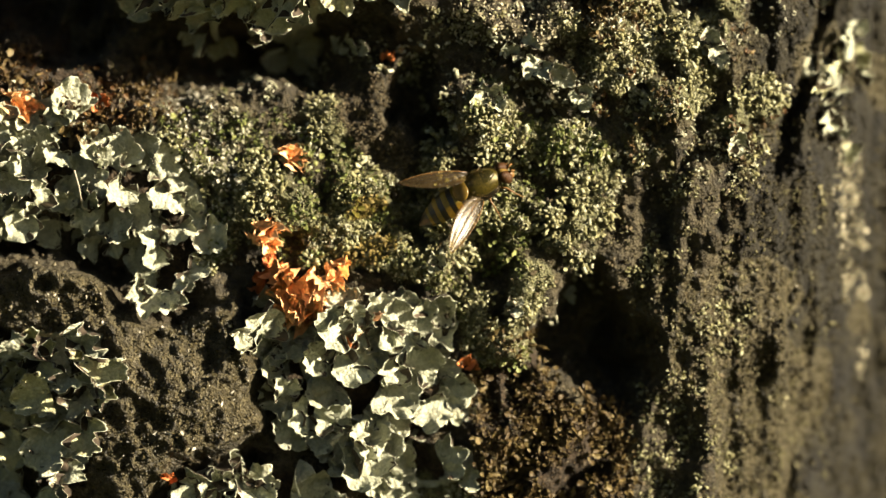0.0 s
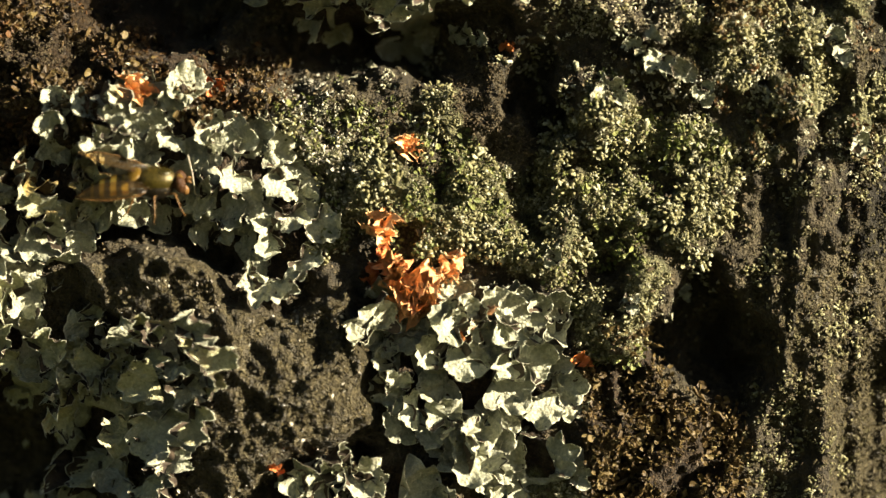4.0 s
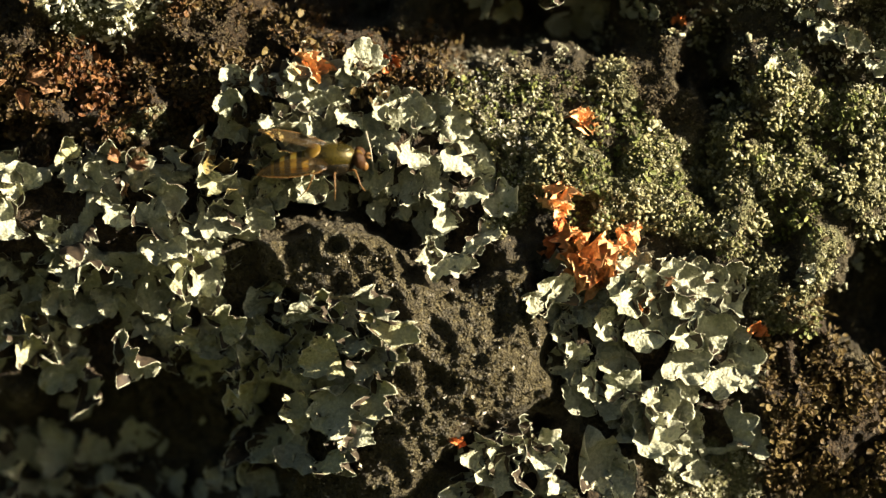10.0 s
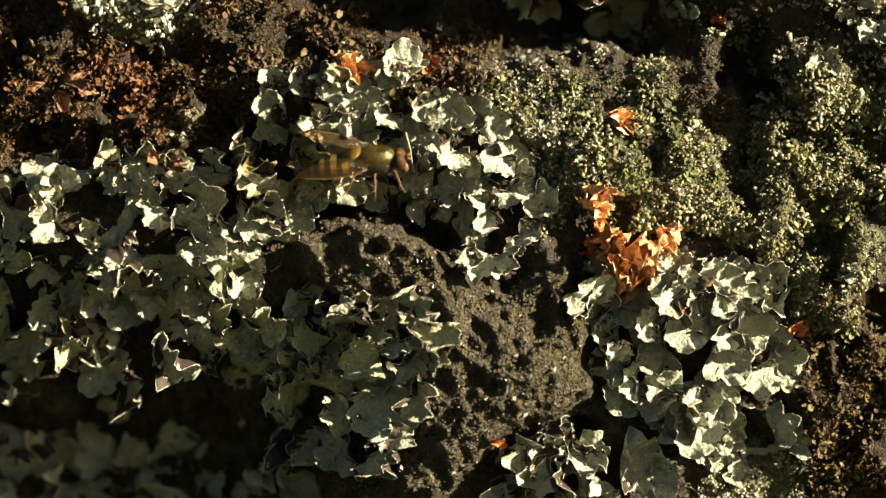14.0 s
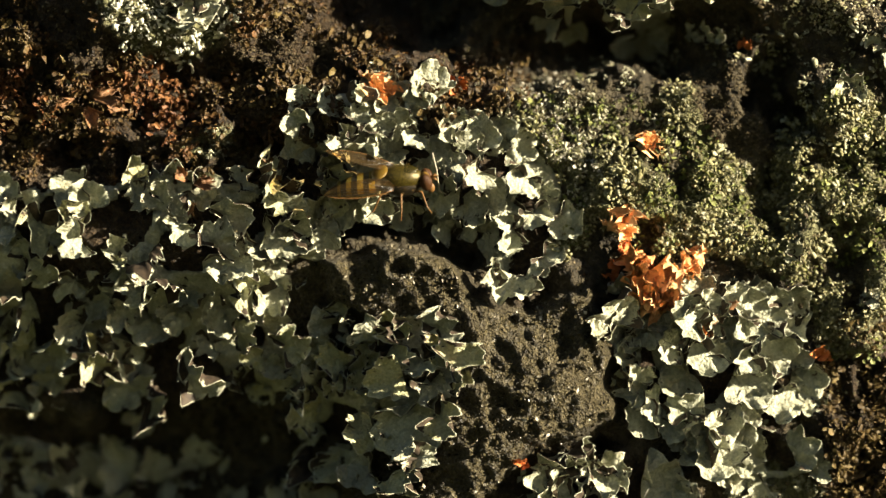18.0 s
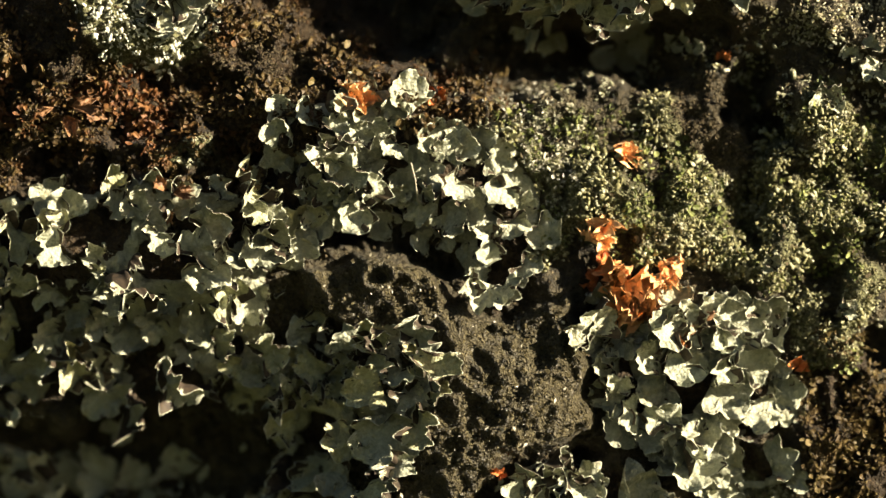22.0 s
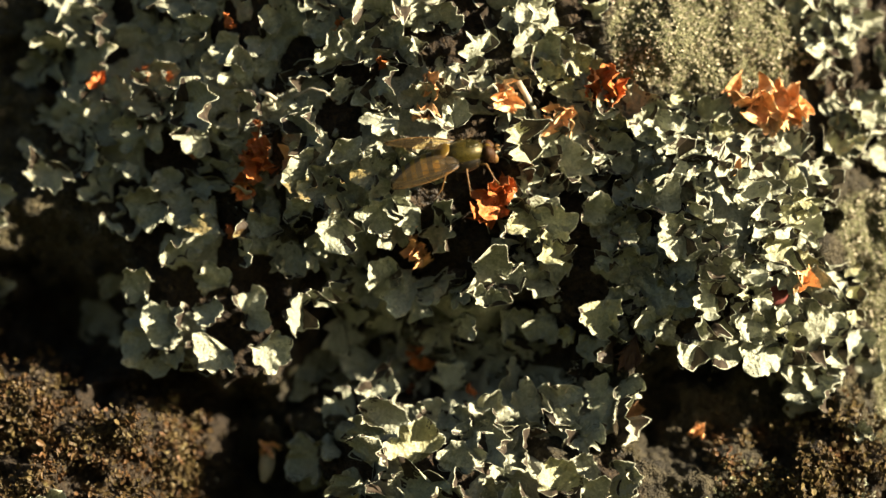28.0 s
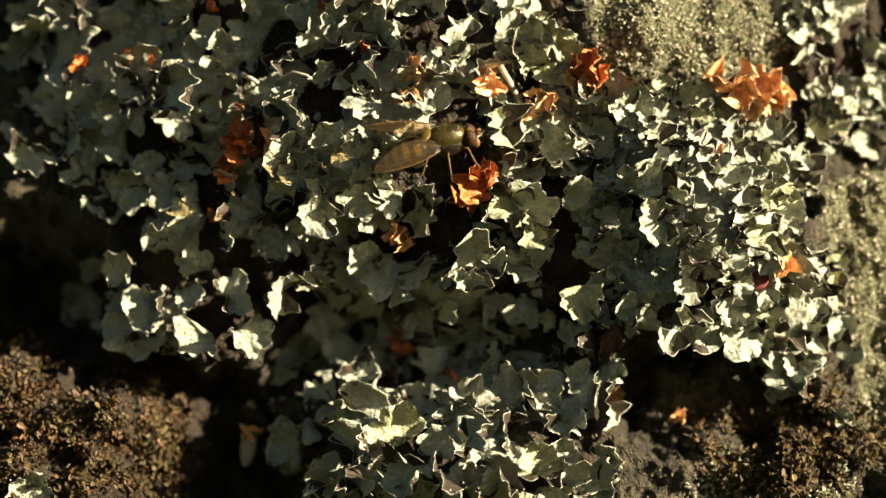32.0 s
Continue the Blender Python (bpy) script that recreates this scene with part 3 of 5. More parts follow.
def thallus(poly, label, gap, size, seed, kinds=("broad", "frilled", "frilled", "strap"), bold=(), lift=14, tilt=(5, 62), lean=0.0, sunny=0.2, slant=0.0):
    """A lichen thallus: lobes over its outline, those at the margin reaching outward; bold lists single lobes (right, down, size, heading, tilt)."""
    rng = np.random.RandomState(seed)
    cx, cy = np.mean(poly[0::2]), np.mean(poly[1::2])
    body = new("lichen_thallus")
    body.location = at_plan(cx, cy, float(height(cx, cy)))
    tagged(body, label, "lichen", "lichen on the rock")
    inv = Matrix.Translation(body.location).inverted()

    def lobe(X, Y, h, s, heading, t, roll, kind):
        meshes = LOBES[kind]
        ob = new("lobe", meshes[rng.randint(len(meshes))])
        ob.parent = body
        m = plan_matrix(0, 0, 0, heading, t, roll, s)
        gx, gy = (float(np.clip((height(X + a, Y + b) - height(X - a, Y - b)) / 110, -0.6, 0.6)) for a, b in ((55, 0), (0, 55)))
        lean_on = Vector((0, -1, 0)).rotation_difference(Vector((-0.8 * gx - slant, -1, 0.8 * gy))).to_matrix().to_4x4()
        m.translation = (0, 0, 0)
        ob.matrix_basis = inv @ Matrix.Translation(at_plan(X, Y, h)) @ lean_on @ m
        return ob
    # the sheet that the lobes rise from, torn into holes
    gx, gy = np.meshgrid(np.arange(min(poly[0::2]) - 20, max(poly[0::2]) + 20, 6.0), np.arange(min(poly[1::2]) - 20, max(poly[1::2]) + 20, 6.0))
    D = inside(poly, gx, gy, 10)
    gh = height(gx, gy) + (0.5 * lift + 20 * fbm(gx, gy, 95, 2, 311) + 13 * fbm(gx, gy, 55, 3, seed) + 9 * np.abs(fbm(gx, gy, 30, 2, seed + 5))) * step(-2, 26, D) - 4
    tear = step(0.16, 0.42, fbm(gx, gy, 70, 3, seed + 9)) + step(14, -4, D)
    gh = gh - 60 * tear
    n = gx.size
    top = np.stack([gx, gy, gh], -1).reshape(-1, 3)
    k = np.arange(n).reshape(gx.shape)
    f = np.stack([k[:-1, :-1], k[1:, :-1], k[1:, 1:], k[:-1, 1:]], -1).reshape(-1, 4)
    torn = (tear > 0.95).ravel()
    f = f[~torn[f].any(1)]
    used, f = np.unique(f, return_inverse=True)
    part_mesh = mesh_from("base_sheet", to_world(top[used]) - np.array(body.location), f.reshape(-1, 4), [M_TOP])
    sheet = new("base_sheet", part_mesh)
    sheet.parent = body
    gap, size, tilt = gap * 1.1, size * 1.2, (tilt[0] * 0.6, tilt[1] * 0.85)
    x, y, d = spread(poly, gap, rng)
    bx, by = np.array(bold[0::5]), np.array(bold[1::5])
    for X, Y, D in zip(x, y, d):
        if len(bx) and np.min(np.hypot(bx - X, by - Y)) < gap * 0.75:
            continue
        s = size * rng.uniform(0.65, 1.35)
        away = math.degrees(math.atan2(-(Y - cy), X - cx))
        heading = away + rng.normal(0, 45 if D < 40 else 85)
        if D >= 30 and rng.rand() < 0.35:
            heading = rng.uniform(0, 360)
        if rng.rand() < sunny:
            heading = rng.uniform(150, 265)
        t = rng.uniform(*tilt) * (1.0 if D > 25 else 1.1) + lean
        h = float(height(X, Y)) + (lift * rng.uniform(0.3, 1.3) + 30 * float(fbm(X, Y, 95, 2, 311))) * min(1.0, D / 40) + 1
        if float(fbm(X, Y, 70, 3, seed + 9)) > 0.5:
            continue
        s2 = s * 0.75
        a = radians(heading)
        lobe(X - math.cos(a) * s2 * 0.5, Y + math.sin(a) * s2 * 0.5, h, s, heading, t, rng.normal(0, 16), kinds[rng.randint(len(kinds))])
    for X, Y, s, heading, t in zip(*[iter(bold)] * 5):
        a = radians(heading)
        t = t + 18 * max(0, -math.cos(a)) * (t > 0)
        lobe(X - math.cos(a) * s * 0.55, Y + math.sin(a) * s * 0.55, float(height(X, Y)) + lift + 14, s * 1.12, heading, t, 0, kinds[rng.randint(len(kinds))])
    return body


FLY_BOLD = (522, 165, 42, 165, 22, 643, 160, 30, 95, 10, 500, 222, 44, 150, 15, 552, 225, 34, 20, 30, 735, 228, 36, 80, 35, 800, 212, 40, 30, 15, 640, 235, 30, 250, 25, 830, 312, 40, 250, 15, 880, 315, 26, 70, 25, 860, 370, 36, 300, 15, 800, 395, 38, 200, 15, 812, 492, 46, 262, 10, 770, 475, 32, 200, 10, 855, 478, 32, 330, 12, 745, 300, 34, 230, 20, 690, 385, 32, 170, 25, 470, 295, 26, 170, 30)
WEST_BOLD = (385, 345, 54, 200, 18, 415, 340, 44, 80, 20, 130, 495, 52, 230, 25, 115, 545, 40, 240, 15, 265, 645, 52, 20, 20, 75, 625, 44, 120, 20, 125, 690, 46, 260, 20, 150, 745, 40, 280, 20, 300, 400, 50, 60, 20, 60, 340, 44, 120, 20, 30, 420, 48, 200, 25, 320, 490, 44, 250, 40, 190, 340, 40, 80, 30, 150, 290, 32, 90, 15, 345, 575, 40, 10, 20, 430, 590, 44, 40, 15, 215, 560, 40, 260, 30, 20, 560, 46, 180, 20, 380, 500, 60, 280, 10, 480, 400, 36, 340, 15)
STONE_BOLD = (570, 560, 46, 120, 20, 620, 545, 40, 60, 20, 700, 550, 44, 40, 10, 735, 620, 50, 30, 5, 730, 660, 32, 330, 5, 655, 640, 36, 250, 30, 600, 660, 50, 200, 20, 560, 680, 40, 230, 20, 560, 760, 50, 220, 20, 545, 835, 48, 200, 15, 640, 740, 70, 280, 0, 670, 800, 40, 330, 10, 620, 845, 44, 300, 15, 500, 620, 50, 150, 15, 700, 600, 40, 270, 35)
EAST_BOLD = (985, 535, 56, 120, 12, 1020, 595, 28, 300, 20, 1150, 488, 36, 60, 15, 1120, 540, 50, 160, 15, 1265, 520, 56, 60, 5, 1290, 600, 46, 40, 20, 1300, 690, 44, 290, 15, 1350, 650, 40, 10, 10, 1175, 785, 62, 255, 8, 1125, 690, 44, 100, 20, 1060, 700, 40, 200, 15, 1040, 640, 34, 100, 20, 1340, 770, 44, 20, 15, 1372, 815, 28, 300, 20, 1220, 620, 44, 200, 20, 1240, 700, 40, 330, 15, 1150, 620, 44, 230, 25, 1090, 590, 40, 180, 20, 1215, 740, 44, 30, 15)
LOW_BOLD = (890, 795, 54, 130, 15, 860, 835, 40, 190, 20, 1000, 800, 40, 80, 25, 1085, 835, 64, 350, 5, 950, 830, 44, 230, 25, 990, 850, 50, 280, 20, 900, 870, 50, 200, 20, 1120, 870, 50, 320, 5)
TIP_BOLD = (816, -210, 46, 100, 20, 715, -165, 60, 165, 12, 897, -189, 60, 120, 20, 785, -111, 50, 200, 12, 926, -98, 60, 250, 15, 916, -48, 50, 270, 15, 1032, -27, 44, 310, 12, 1047, 39, 64, 300, -22, 875, 8, 44, 250, -22, 982, -163, 40, 80, 25, 1088, -117, 50, 100, 20, 1184, -66, 40, 280, 12, 1265, -96, 54, 300, 10, 1285, -131, 40, 20, 15, 1219, -106, 44, 60, 20, 997, -108, 50, 40, 20, 1138, -51, 40, 250, 10)
UPW_BOLD = (555, -335, 60, 230, 22, 450, -397, 46, 210, 15, 547, -491, 40, 100, 12, 546, -426, 36, 300, 25, 247, -665, 48, 250, 15, 535, -793, 64, 340, 15, 411, -492, 40, 150, 15, 355, -895, 50, 30, 20, 514, -738, 44, 200, 20, 320, -423, 50, 190, 10, 622, -430, 44, 20, 20, 641, -349, 44, 300, 10, 452, -603, 44, 260, 20, 264, -926, 50, 120, 20)
UPM_BOLD = (893, -458, 62, 215, 20, 844, -493, 44, 160, 15, 1055, -506, 64, 90, 15, 754, -590, 54, 200, 20, 735, -751, 50, 30, 25, 856, -755, 52, 200, 20, 845, -639, 44, 170, 20, 682, -450, 50, 150, 20, 762, -388, 50, 250, 20, 963, -387, 60, 300, 15, 1032, -245, 44, 80, 25, 895, -598, 44, 200, 25, 767, -891, 50, 120, 20, 888, -910, 52, 60, 20, 1008, -889, 50, 150, 20, 977, -769, 40, 100, 30, 822, -307, 54, 250, 15, 1163, -254, 54, 60, 20)
UPE_BOLD = (1106, -576, 60, 255, 15, 1151, -586, 54, 30, 20, 1237, -600, 50, 100, 20, 1245, -414, 48, 280, 20, 1386, -382, 60, 130, 12, 1456, -367, 54, 330, 20, 1516, -341, 48, 250, 15, 1591, -300, 60, 255, 12, 1617, -380, 62, 100, 5, 1608, -471, 50, 70, 20, 1299, -780, 66, 90, 10, 1440, -774, 44, 80, 20, 1357, -564, 50, 160, 25, 1457, -502, 50, 80, 20, 1067, -717, 54, 180, 25, 1177, -696, 50, 60, 25, 1268, -695, 50, 10, 20, 1681, -731, 54, 330, 15, 1338, -624, 50, 80, 20, 1406, -443, 46, 200, 20)
thallus(FLY_THALLUS, "pale grey-green leafy lichen with rounded cupped lobes", 27, 36, 11, ("broad", "broad", "frilled"), FLY_BOLD, lift=22, tilt=(0, 32), sunny=0.15)
thallus(WEST_THALLUS, "grey-green leafy lichen with ruffled warty lobes", 33, 40, 12, ("frilled", "frilled", "warty", "broad"), WEST_BOLD, lift=30)
thallus(STONE_THALLUS, "yellowish grey-green leafy lichen clinging to black stone", 34, 42, 13, ("frilled", "warty", "warty", "broad"), STONE_BOLD, lift=32)
thallus(DIM_THALLUS, "grey-green leafy lichen deep in the shade", 46, 46, 14, lift=4)
thallus(EAST_THALLUS, "pale grey-green leafy lichen with broad ruffled lobes", 30, 40, 15, ("broad", "frilled", "broad"), EAST_BOLD, lift=22, tilt=(0, 36), sunny=0.2)
thallus(LOW_THALLUS, "pale grey-green leafy lichen below the black stone", 34, 42, 16, ("frilled", "broad"), LOW_BOLD, lift=18)
thallus(TIP_THALLUS, "pale green leafy lichen with thick scalloped margin", 33, 42, 17, ("frilled", "broad", "warty"), TIP_BOLD, lift=38, tilt=(0, 40), sunny=0.0, slant=0.38)
thallus(UPPER_WEST, "grey-green leafy lichen, mostly shaded, with dry scraps", 35, 37, 18, ("frilled", "strap", "broad"), UPW_BOLD, lift=24, slant=0.15)
thallus(UPPER_MID, "grey-green leafy lichen with upturned ragged lobes", 33, 37, 19, ("frilled", "strap", "broad"), UPM_BOLD, lift=28, slant=0.10)
thallus(UPPER_EAST, "sunlit pale leafy lichen with crowded curled lobes", 29, 33, 20, ("frilled", "broad", "frilled", "warty"), UPE_BOLD, lift=32, sunny=0.35)
SIDE_THALLUS = (1997, -82, 2108, -81, 2087, 80, 2066, 221, 2011, 230, 1991, 140)
thallus(SIDE_THALLUS, "pale lichen on the receding side of the boulder", 30, 28, 22, ("frilled", "warty"), lift=10)
thallus(CORNER_THALLUS, "sunlit pale leafy lichen at the crest", 28, 34, 21, ("frilled", "broad"), lift=24, sunny=0.6)


# ---- crumbs, moss and grit ----
def blob(seed, n=6, rings=3, stretch=1.0):
    r = np.random.RandomState(seed)
    v = [(0, 0, stretch)]
    for k in range(1, rings):
        p = math.pi * k / rings
        v += [(math.sin(p) * math.cos(a), math.sin(p) * math.sin(a), math.cos(p) * stretch) for a in np.arange(n) * 2 * math.pi / n + k]
    v += [(0, 0, -stretch)]
    v = np.array(v) * (1 + 0.22 * r.randn(len(v), 1))
    f = [(0, 1 + i, 1 + (i + 1) % n) for i in range(n)]
    for k in range(rings - 2):
        a, b = 1 + k * n, 1 + (k + 1) * n
        f += [t for i in range(n) for t in ((a + i, b + i, b + (i + 1) % n), (a + i, b + (i + 1) % n, a + (i + 1) % n))]
    last = len(v) - 1
    f += [(last, last - n + (i + 1) % n, last - n + i) for i in range(n)]
    return v, np.array(f)


def fleck(r, width=0.7, curl=0.4):
    """The smallest scale: a bent pointed chip with a keel."""
    w, c = width * r.uniform(0.6, 1.3) / 2, curl * r.uniform(0.0, 1.5)
    v = np.array(((0, 0, 0), (0.5, -w, 0.15 * c + 0.08), (0.55, w, 0.15 * c + 0.08), (1.0, r.uniform(-.2, .2), c), (0.5, 0, 0.12 * c - 0.14)))
    return v, np.array(((0, 1, 4), (1, 3, 4), (3, 2, 4), (2, 0, 4), (0, 2, 1), (1, 2, 3)))


def chips(seed, count, width, low, high, spread_out=0.3, rise=0.4, small=0.55, large=1.0, curl=0.4):
    """Flecks set round one foot."""
    r = np.random.RandomState(seed)
    vs, fs = [], []
    for k in range(count):
        v, f = fleck(r, width, curl)
        a, t, s = r.uniform(0, 6.28), radians(r.uniform(low, high)), r.uniform(small, large)
        ca, sa, ct, st = math.cos(a), math.sin(a), math.cos(t), math.sin(t)
        vs.append(v @ np.array(((ca * ct, sa * ct, st), (-sa, ca, 0), (-ca * st, -sa * st, ct))) * s + np.array((*r.uniform(-spread_out, spread_out, 2), r.uniform(0, rise))))
        fs.append(f + 5 * k)
    return np.concatenate(vs), np.concatenate(fs)


def coral(seed):
    """A crumb of lichen: three or four stubby lobules from one foot."""
    r = np.random.RandomState(seed)
    vs, fs, n = [], [], 0
    for _ in range(r.randint(2, 5)):
        v, f = blob(r.randint(1e6), 5, 3, 1.3)
        v = v * np.array((0.42, 0.30, 0.5)) * r.uniform(0.6, 1.1)
        a = r.uniform(0, 6.28)
        c, s = math.cos(a), math.sin(a)
        v = v @ np.array(((c, s, 0), (-s, c, 0), (0, 0, 1))) + np.array((r.uniform(-.6, .6), r.uniform(-.6, .6), r.uniform(0.1, 0.8)))
        vs.append(v)
        fs.append(f + n)
        n += len(v)
    return np.concatenate(vs), np.concatenate(fs)


def squamule(r):
    """A small rounded scale, cupped, with a keel beneath."""
    w, c, tip = r.uniform(0.5, 1.0) / 2, r.uniform(0.0, 0.45), r.uniform(0.45, 0.9)
    v = []
    for t, g in ((0.0, 0.4), (0.55, 1.0), (1.0, tip)):
        z = c * t * t + r.uniform(-0.05, 0.05)
        v += [(t, -w * g, z + 0.10), (t + 0.06 * t, 0, z), (t, w * g, z + 0.10), (t, 0, z - 0.14)]
    f = []
    for a in (0, 4):
        for i in range(4):
            j = (i + 1) % 4
            f += [(a + i, a + 4 + i, a + 4 + j), (a + i, a + 4 + j, a + j)]
    f += [(8, 9, 11), (9, 10, 11)]
    return np.array(v), np.array(f)[:, ::-1]


def cushion(seed, count, small=0.26, large=0.5, tall=0.8, scaly=0.3, long=1.5):
    """A tuft of small knobs and scales crowded on a low dome."""
    r = np.random.RandomState(seed)
    vs, fs, n = [], [], 0
    wide, turn = r.uniform(0.6, 1.0), r.uniform(0, 6.28)
    for _ in range(count):
        if r.rand() < scaly:
            v, f = squamule(r)
        else:
            v, f = blob(r.randint(1e6), 5, 3, 1.0)
            v = v[:, (2, 0, 1)] * np.array((0.5 * long, 0.40, 0.34)) * r.uniform(0.75, 1.1)
        rad, a = math.sqrt(r.rand()), r.uniform(0, 6.28)
        t = radians(np.clip(75 - 60 * rad + r.normal(0, 25), -5, 100))
        b = a + r.normal(0, 0.8)
        ca, sa, ct, st = math.cos(b), math.sin(b), math.cos(t), math.sin(t)
        foot = np.array((rad * math.cos(a), rad * math.sin(a) * wide, tall * (1 - rad ** 2) * r.uniform(0.6, 1.0)))
        v = v @ np.array(((ca * ct, sa * ct, st), (-sa, ca, 0), (-ca * st, -sa * st, ct))) * r.uniform(small, large) + foot
        c, d = math.cos(turn), math.sin(turn)
        vs.append(v @ np.array(((c, d, 0), (-d, c, 0), (0, 0, 1))))
        fs.append(f + n)
        n += len(v)
    return np.concatenate(vs), np.concatenate(fs)


CUSHIONS = [cushion(400 + s, 38, 0.19, 0.43, 0.6, 0.15) for s in range(14)]
PADS = [cushion(430 + s, 11, 0.32, 0.68, 0.5, 0.2) for s in range(14)]
SHOOTS = [cushion(170 + s, 18, 0.2, 0.40, 1.3, 0.7, 2.0) for s in range(14)]
TUFTS = [cushion(130 + s, 9, 0.36, 0.76, 0.8, 0.75, 1.7) for s in range(20)]


def scatter(name, label, category, material, shapes, x, y, size, rng, sink=0.1, steep=(0, 360), tilt=(20, 80), extra=0.0, smooth=True):
    """Many small pieces joined into one growth over the face."""
    vs, fs, n = [], [], 0
    hs = height(x, y)
    for i in range(len(x)):
        v, f = shapes[rng.randint(len(shapes))]
        s = size * (0.45 + 1.2 * rng.rand() ** 1.5)
        a, t = math.radians(rng.uniform(*steep)), math.radians(rng.uniform(*tilt))
        ca, sa, ct, st = math.cos(a), math.sin(a), math.cos(t), math.sin(t)
        # rows: piece x along the heading and lifted by the tilt, y sideways, z out of the face
        rot = np.array(((ca * ct, sa * ct, st), (-sa, ca, 0), (-ca * st, -sa * st, ct)))
        vs.append(v @ rot * s + np.array((x[i], y[i], hs[i] + extra * rng.rand() - sink * s)))
        fs.append(f + n)
        n += len(v)
    ob = new(name, mesh_from(name, to_world(np.concatenate(vs)), np.concatenate(fs)[:, ::-1], [material], smooth))
    return tagged(ob, label, category, kind="stuff")


CORALS = PADS + [coral(s) for s in range(3)]
DUST = [chips(50 + s, 4, 0.8, 0, 80, 0.7, 0.3) for s in range(20)]
SHARDS = [chips(90 + s, 3, 1.0, 0, 60, 0.5, 0.2) for s in range(16)]


def clumped(poly, gap, seed, size=60, cut=-0.15, noise_seed=151):
    """Scattered places, thinned to clumps."""
    rng = np.random.RandomState(seed)
    x, y, d = spread(poly, gap, rng, limit=40000)
    keep = (fbm(x, y, size, 3, noise_seed) > cut) & np.all([inside(m, x, y) < 0 for m in MOUNDS], axis=0)
    return x[keep], y[keep], rng


MOUNDS = ((1130, 100, 1230, 85, 1295, 150, 1290, 245, 1200, 238, 1140, 180), (255, 68, 370, 45, 490, 52, 505, 98, 400, 112, 270, 112), (22, 42, 100, 38, 112, 100, 40, 112))
CRYSTALS = (790, 50, 880, 80, 930, 180, 975, 290, 900, 285, 850, 190, 780, 120)
UNDER_TIP = (1280, -166, 1381, -145, 1622, -164, 1694, -83, 1692, 200, 1106, 196, 1138, -6, 1229, -25)
for mound in MOUNDS:
    r = np.random.RandomState(91)
    x, y, _ = spread(mound, 6, r, limit=4000)
    scatter("dust_lichen", "umber granular crust on a dark mound of rock", "lichen", M_UMBER, PADS, x, y, 6, r, tilt=(-30, 30), extra=4, smooth=False)
x, y, r = clumped(UNDER_TIP, 13, 64, 60, 0.2, 321)
scatter("crumb_lichen", "grey-green crumbly lichen under the leafy tip", "lichen", M_CRUMB, CORALS, x, y, 10, r, extra=6)
x, y, r = clumped((1452, -206, 1695, -285, 1694, -63, 1512, -64, 1431, -125), 10, 65, 46, -0.1, 331)
scatter("moss", "rusty brown moss on the shaded step", "moss", M_MOSS, TUFTS, x, y, 14, r, tilt=(0, 70), extra=10, smooth=False)
x, y, r = clumped((743, 83, 1046, 74, 1329, 26, 1693, -2, 1691, 261, 742, 254), 14, 66, 46, 0.36, 341)
scatter("granular_lichen", "whitish lichen granules in scattered clumps", "lichen", M_PALE, CORALS, x, y, 12, r, extra=8)
x, y, r = clumped((1663, 218, 1845, 189, 2026, 140, 2042, 886, 1649, 883, 1721, 642), 15, 67, 50, -0.05, 351)
scatter("crumb_lichen", "olive-brown lichen crumbs down the cracked side", "lichen", M_OLIVE, CORALS, x, y, 10, r, extra=8)
COLUMN = (1633, 258, 1844, 250, 1873, 461, 1851, 925, 1629, 924, 1650, 682, 1721, 622, 1652, 440)
CREST = (1423, -106, 1967, -102, 1965, 281, 1643, 279, 1442, 96)
MIDDLE = (918, 73, 1362, 65, 1442, 197, 1663, 289, 1601, 561, 1439, 580, 1098, 437, 936, 406, 867, 254)
SIDE = (1836, -103, 2189, -101, 2183, 927, 1830, 925)
x, y, r = clumped(CRUMB_FIELD, 18, 31, 62, -0.05)
clear = inside(CRYSTALS, x, y) < -4
x, y = x[clear], y[clear]
scatter("crumb_lichen", "yellow-green crumbly lichen crust in dense tufts", "lichen", M_CRUMB, CUSHIONS, x, y, 20, r, tilt=(-15, 15), extra=4)
x, y, r = clumped(CRUMB_RIDGE, 20, 32, 62, 0.0)
scatter("crumb_lichen", "yellow-green crumbly lichen along the crest", "lichen", M_CRUMB, CUSHIONS, x, y, 19, r, tilt=(-15, 15), extra=4)
x, y, r = clumped(COLUMN, 12, 36, 55, 0.1, 191)
scatter("crumb_lichen", "olive lichen dust on the cracked column of rock", "lichen", M_CRUMB, CORALS, x, y, 9, r, tilt=(-20, 20), extra=6)
x, y, r = clumped(MIDDLE, 13, 37, 45, 0.4, 201)
scatter("granular_lichen", "scattered pale lichen granules", "lichen", M_PALE, CORALS, x, y, 8, r, extra=10)
x, y, r = clumped(CREST, 13, 38, 55, 0.2, 211)
scatter("granular_lichen", "pale lichen flecks at the crest", "lichen", M_PALE, CORALS, x, y, 8.5, r, extra=8)
# these flecks carry the side's shade in their colour
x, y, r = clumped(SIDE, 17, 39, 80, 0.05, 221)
scatter("granular_lichen", "tan lichen flecks darkened to stand for shade on the boulder's side", "lichen", M_SIDE_SHADE, CORALS, x, y, 11, r, extra=8)
x, y, r = clumped(PALE_KNOB, 12, 33, 60, -0.7)
scatter("granular_lichen", "whitish granular lichen cushion among brown moss", "lichen", M_WHITE, CORALS, x, y, 15, r, extra=10)
x, y, r = clumped(CRYSTALS, 5.0, 54, 40, -0.5, 271)
scatter("crystal_crust", "pale glinting crystalline crust on the rock", "crust", M_GLINT, SHARDS, x, y, 7, r, extra=4, smooth=False)
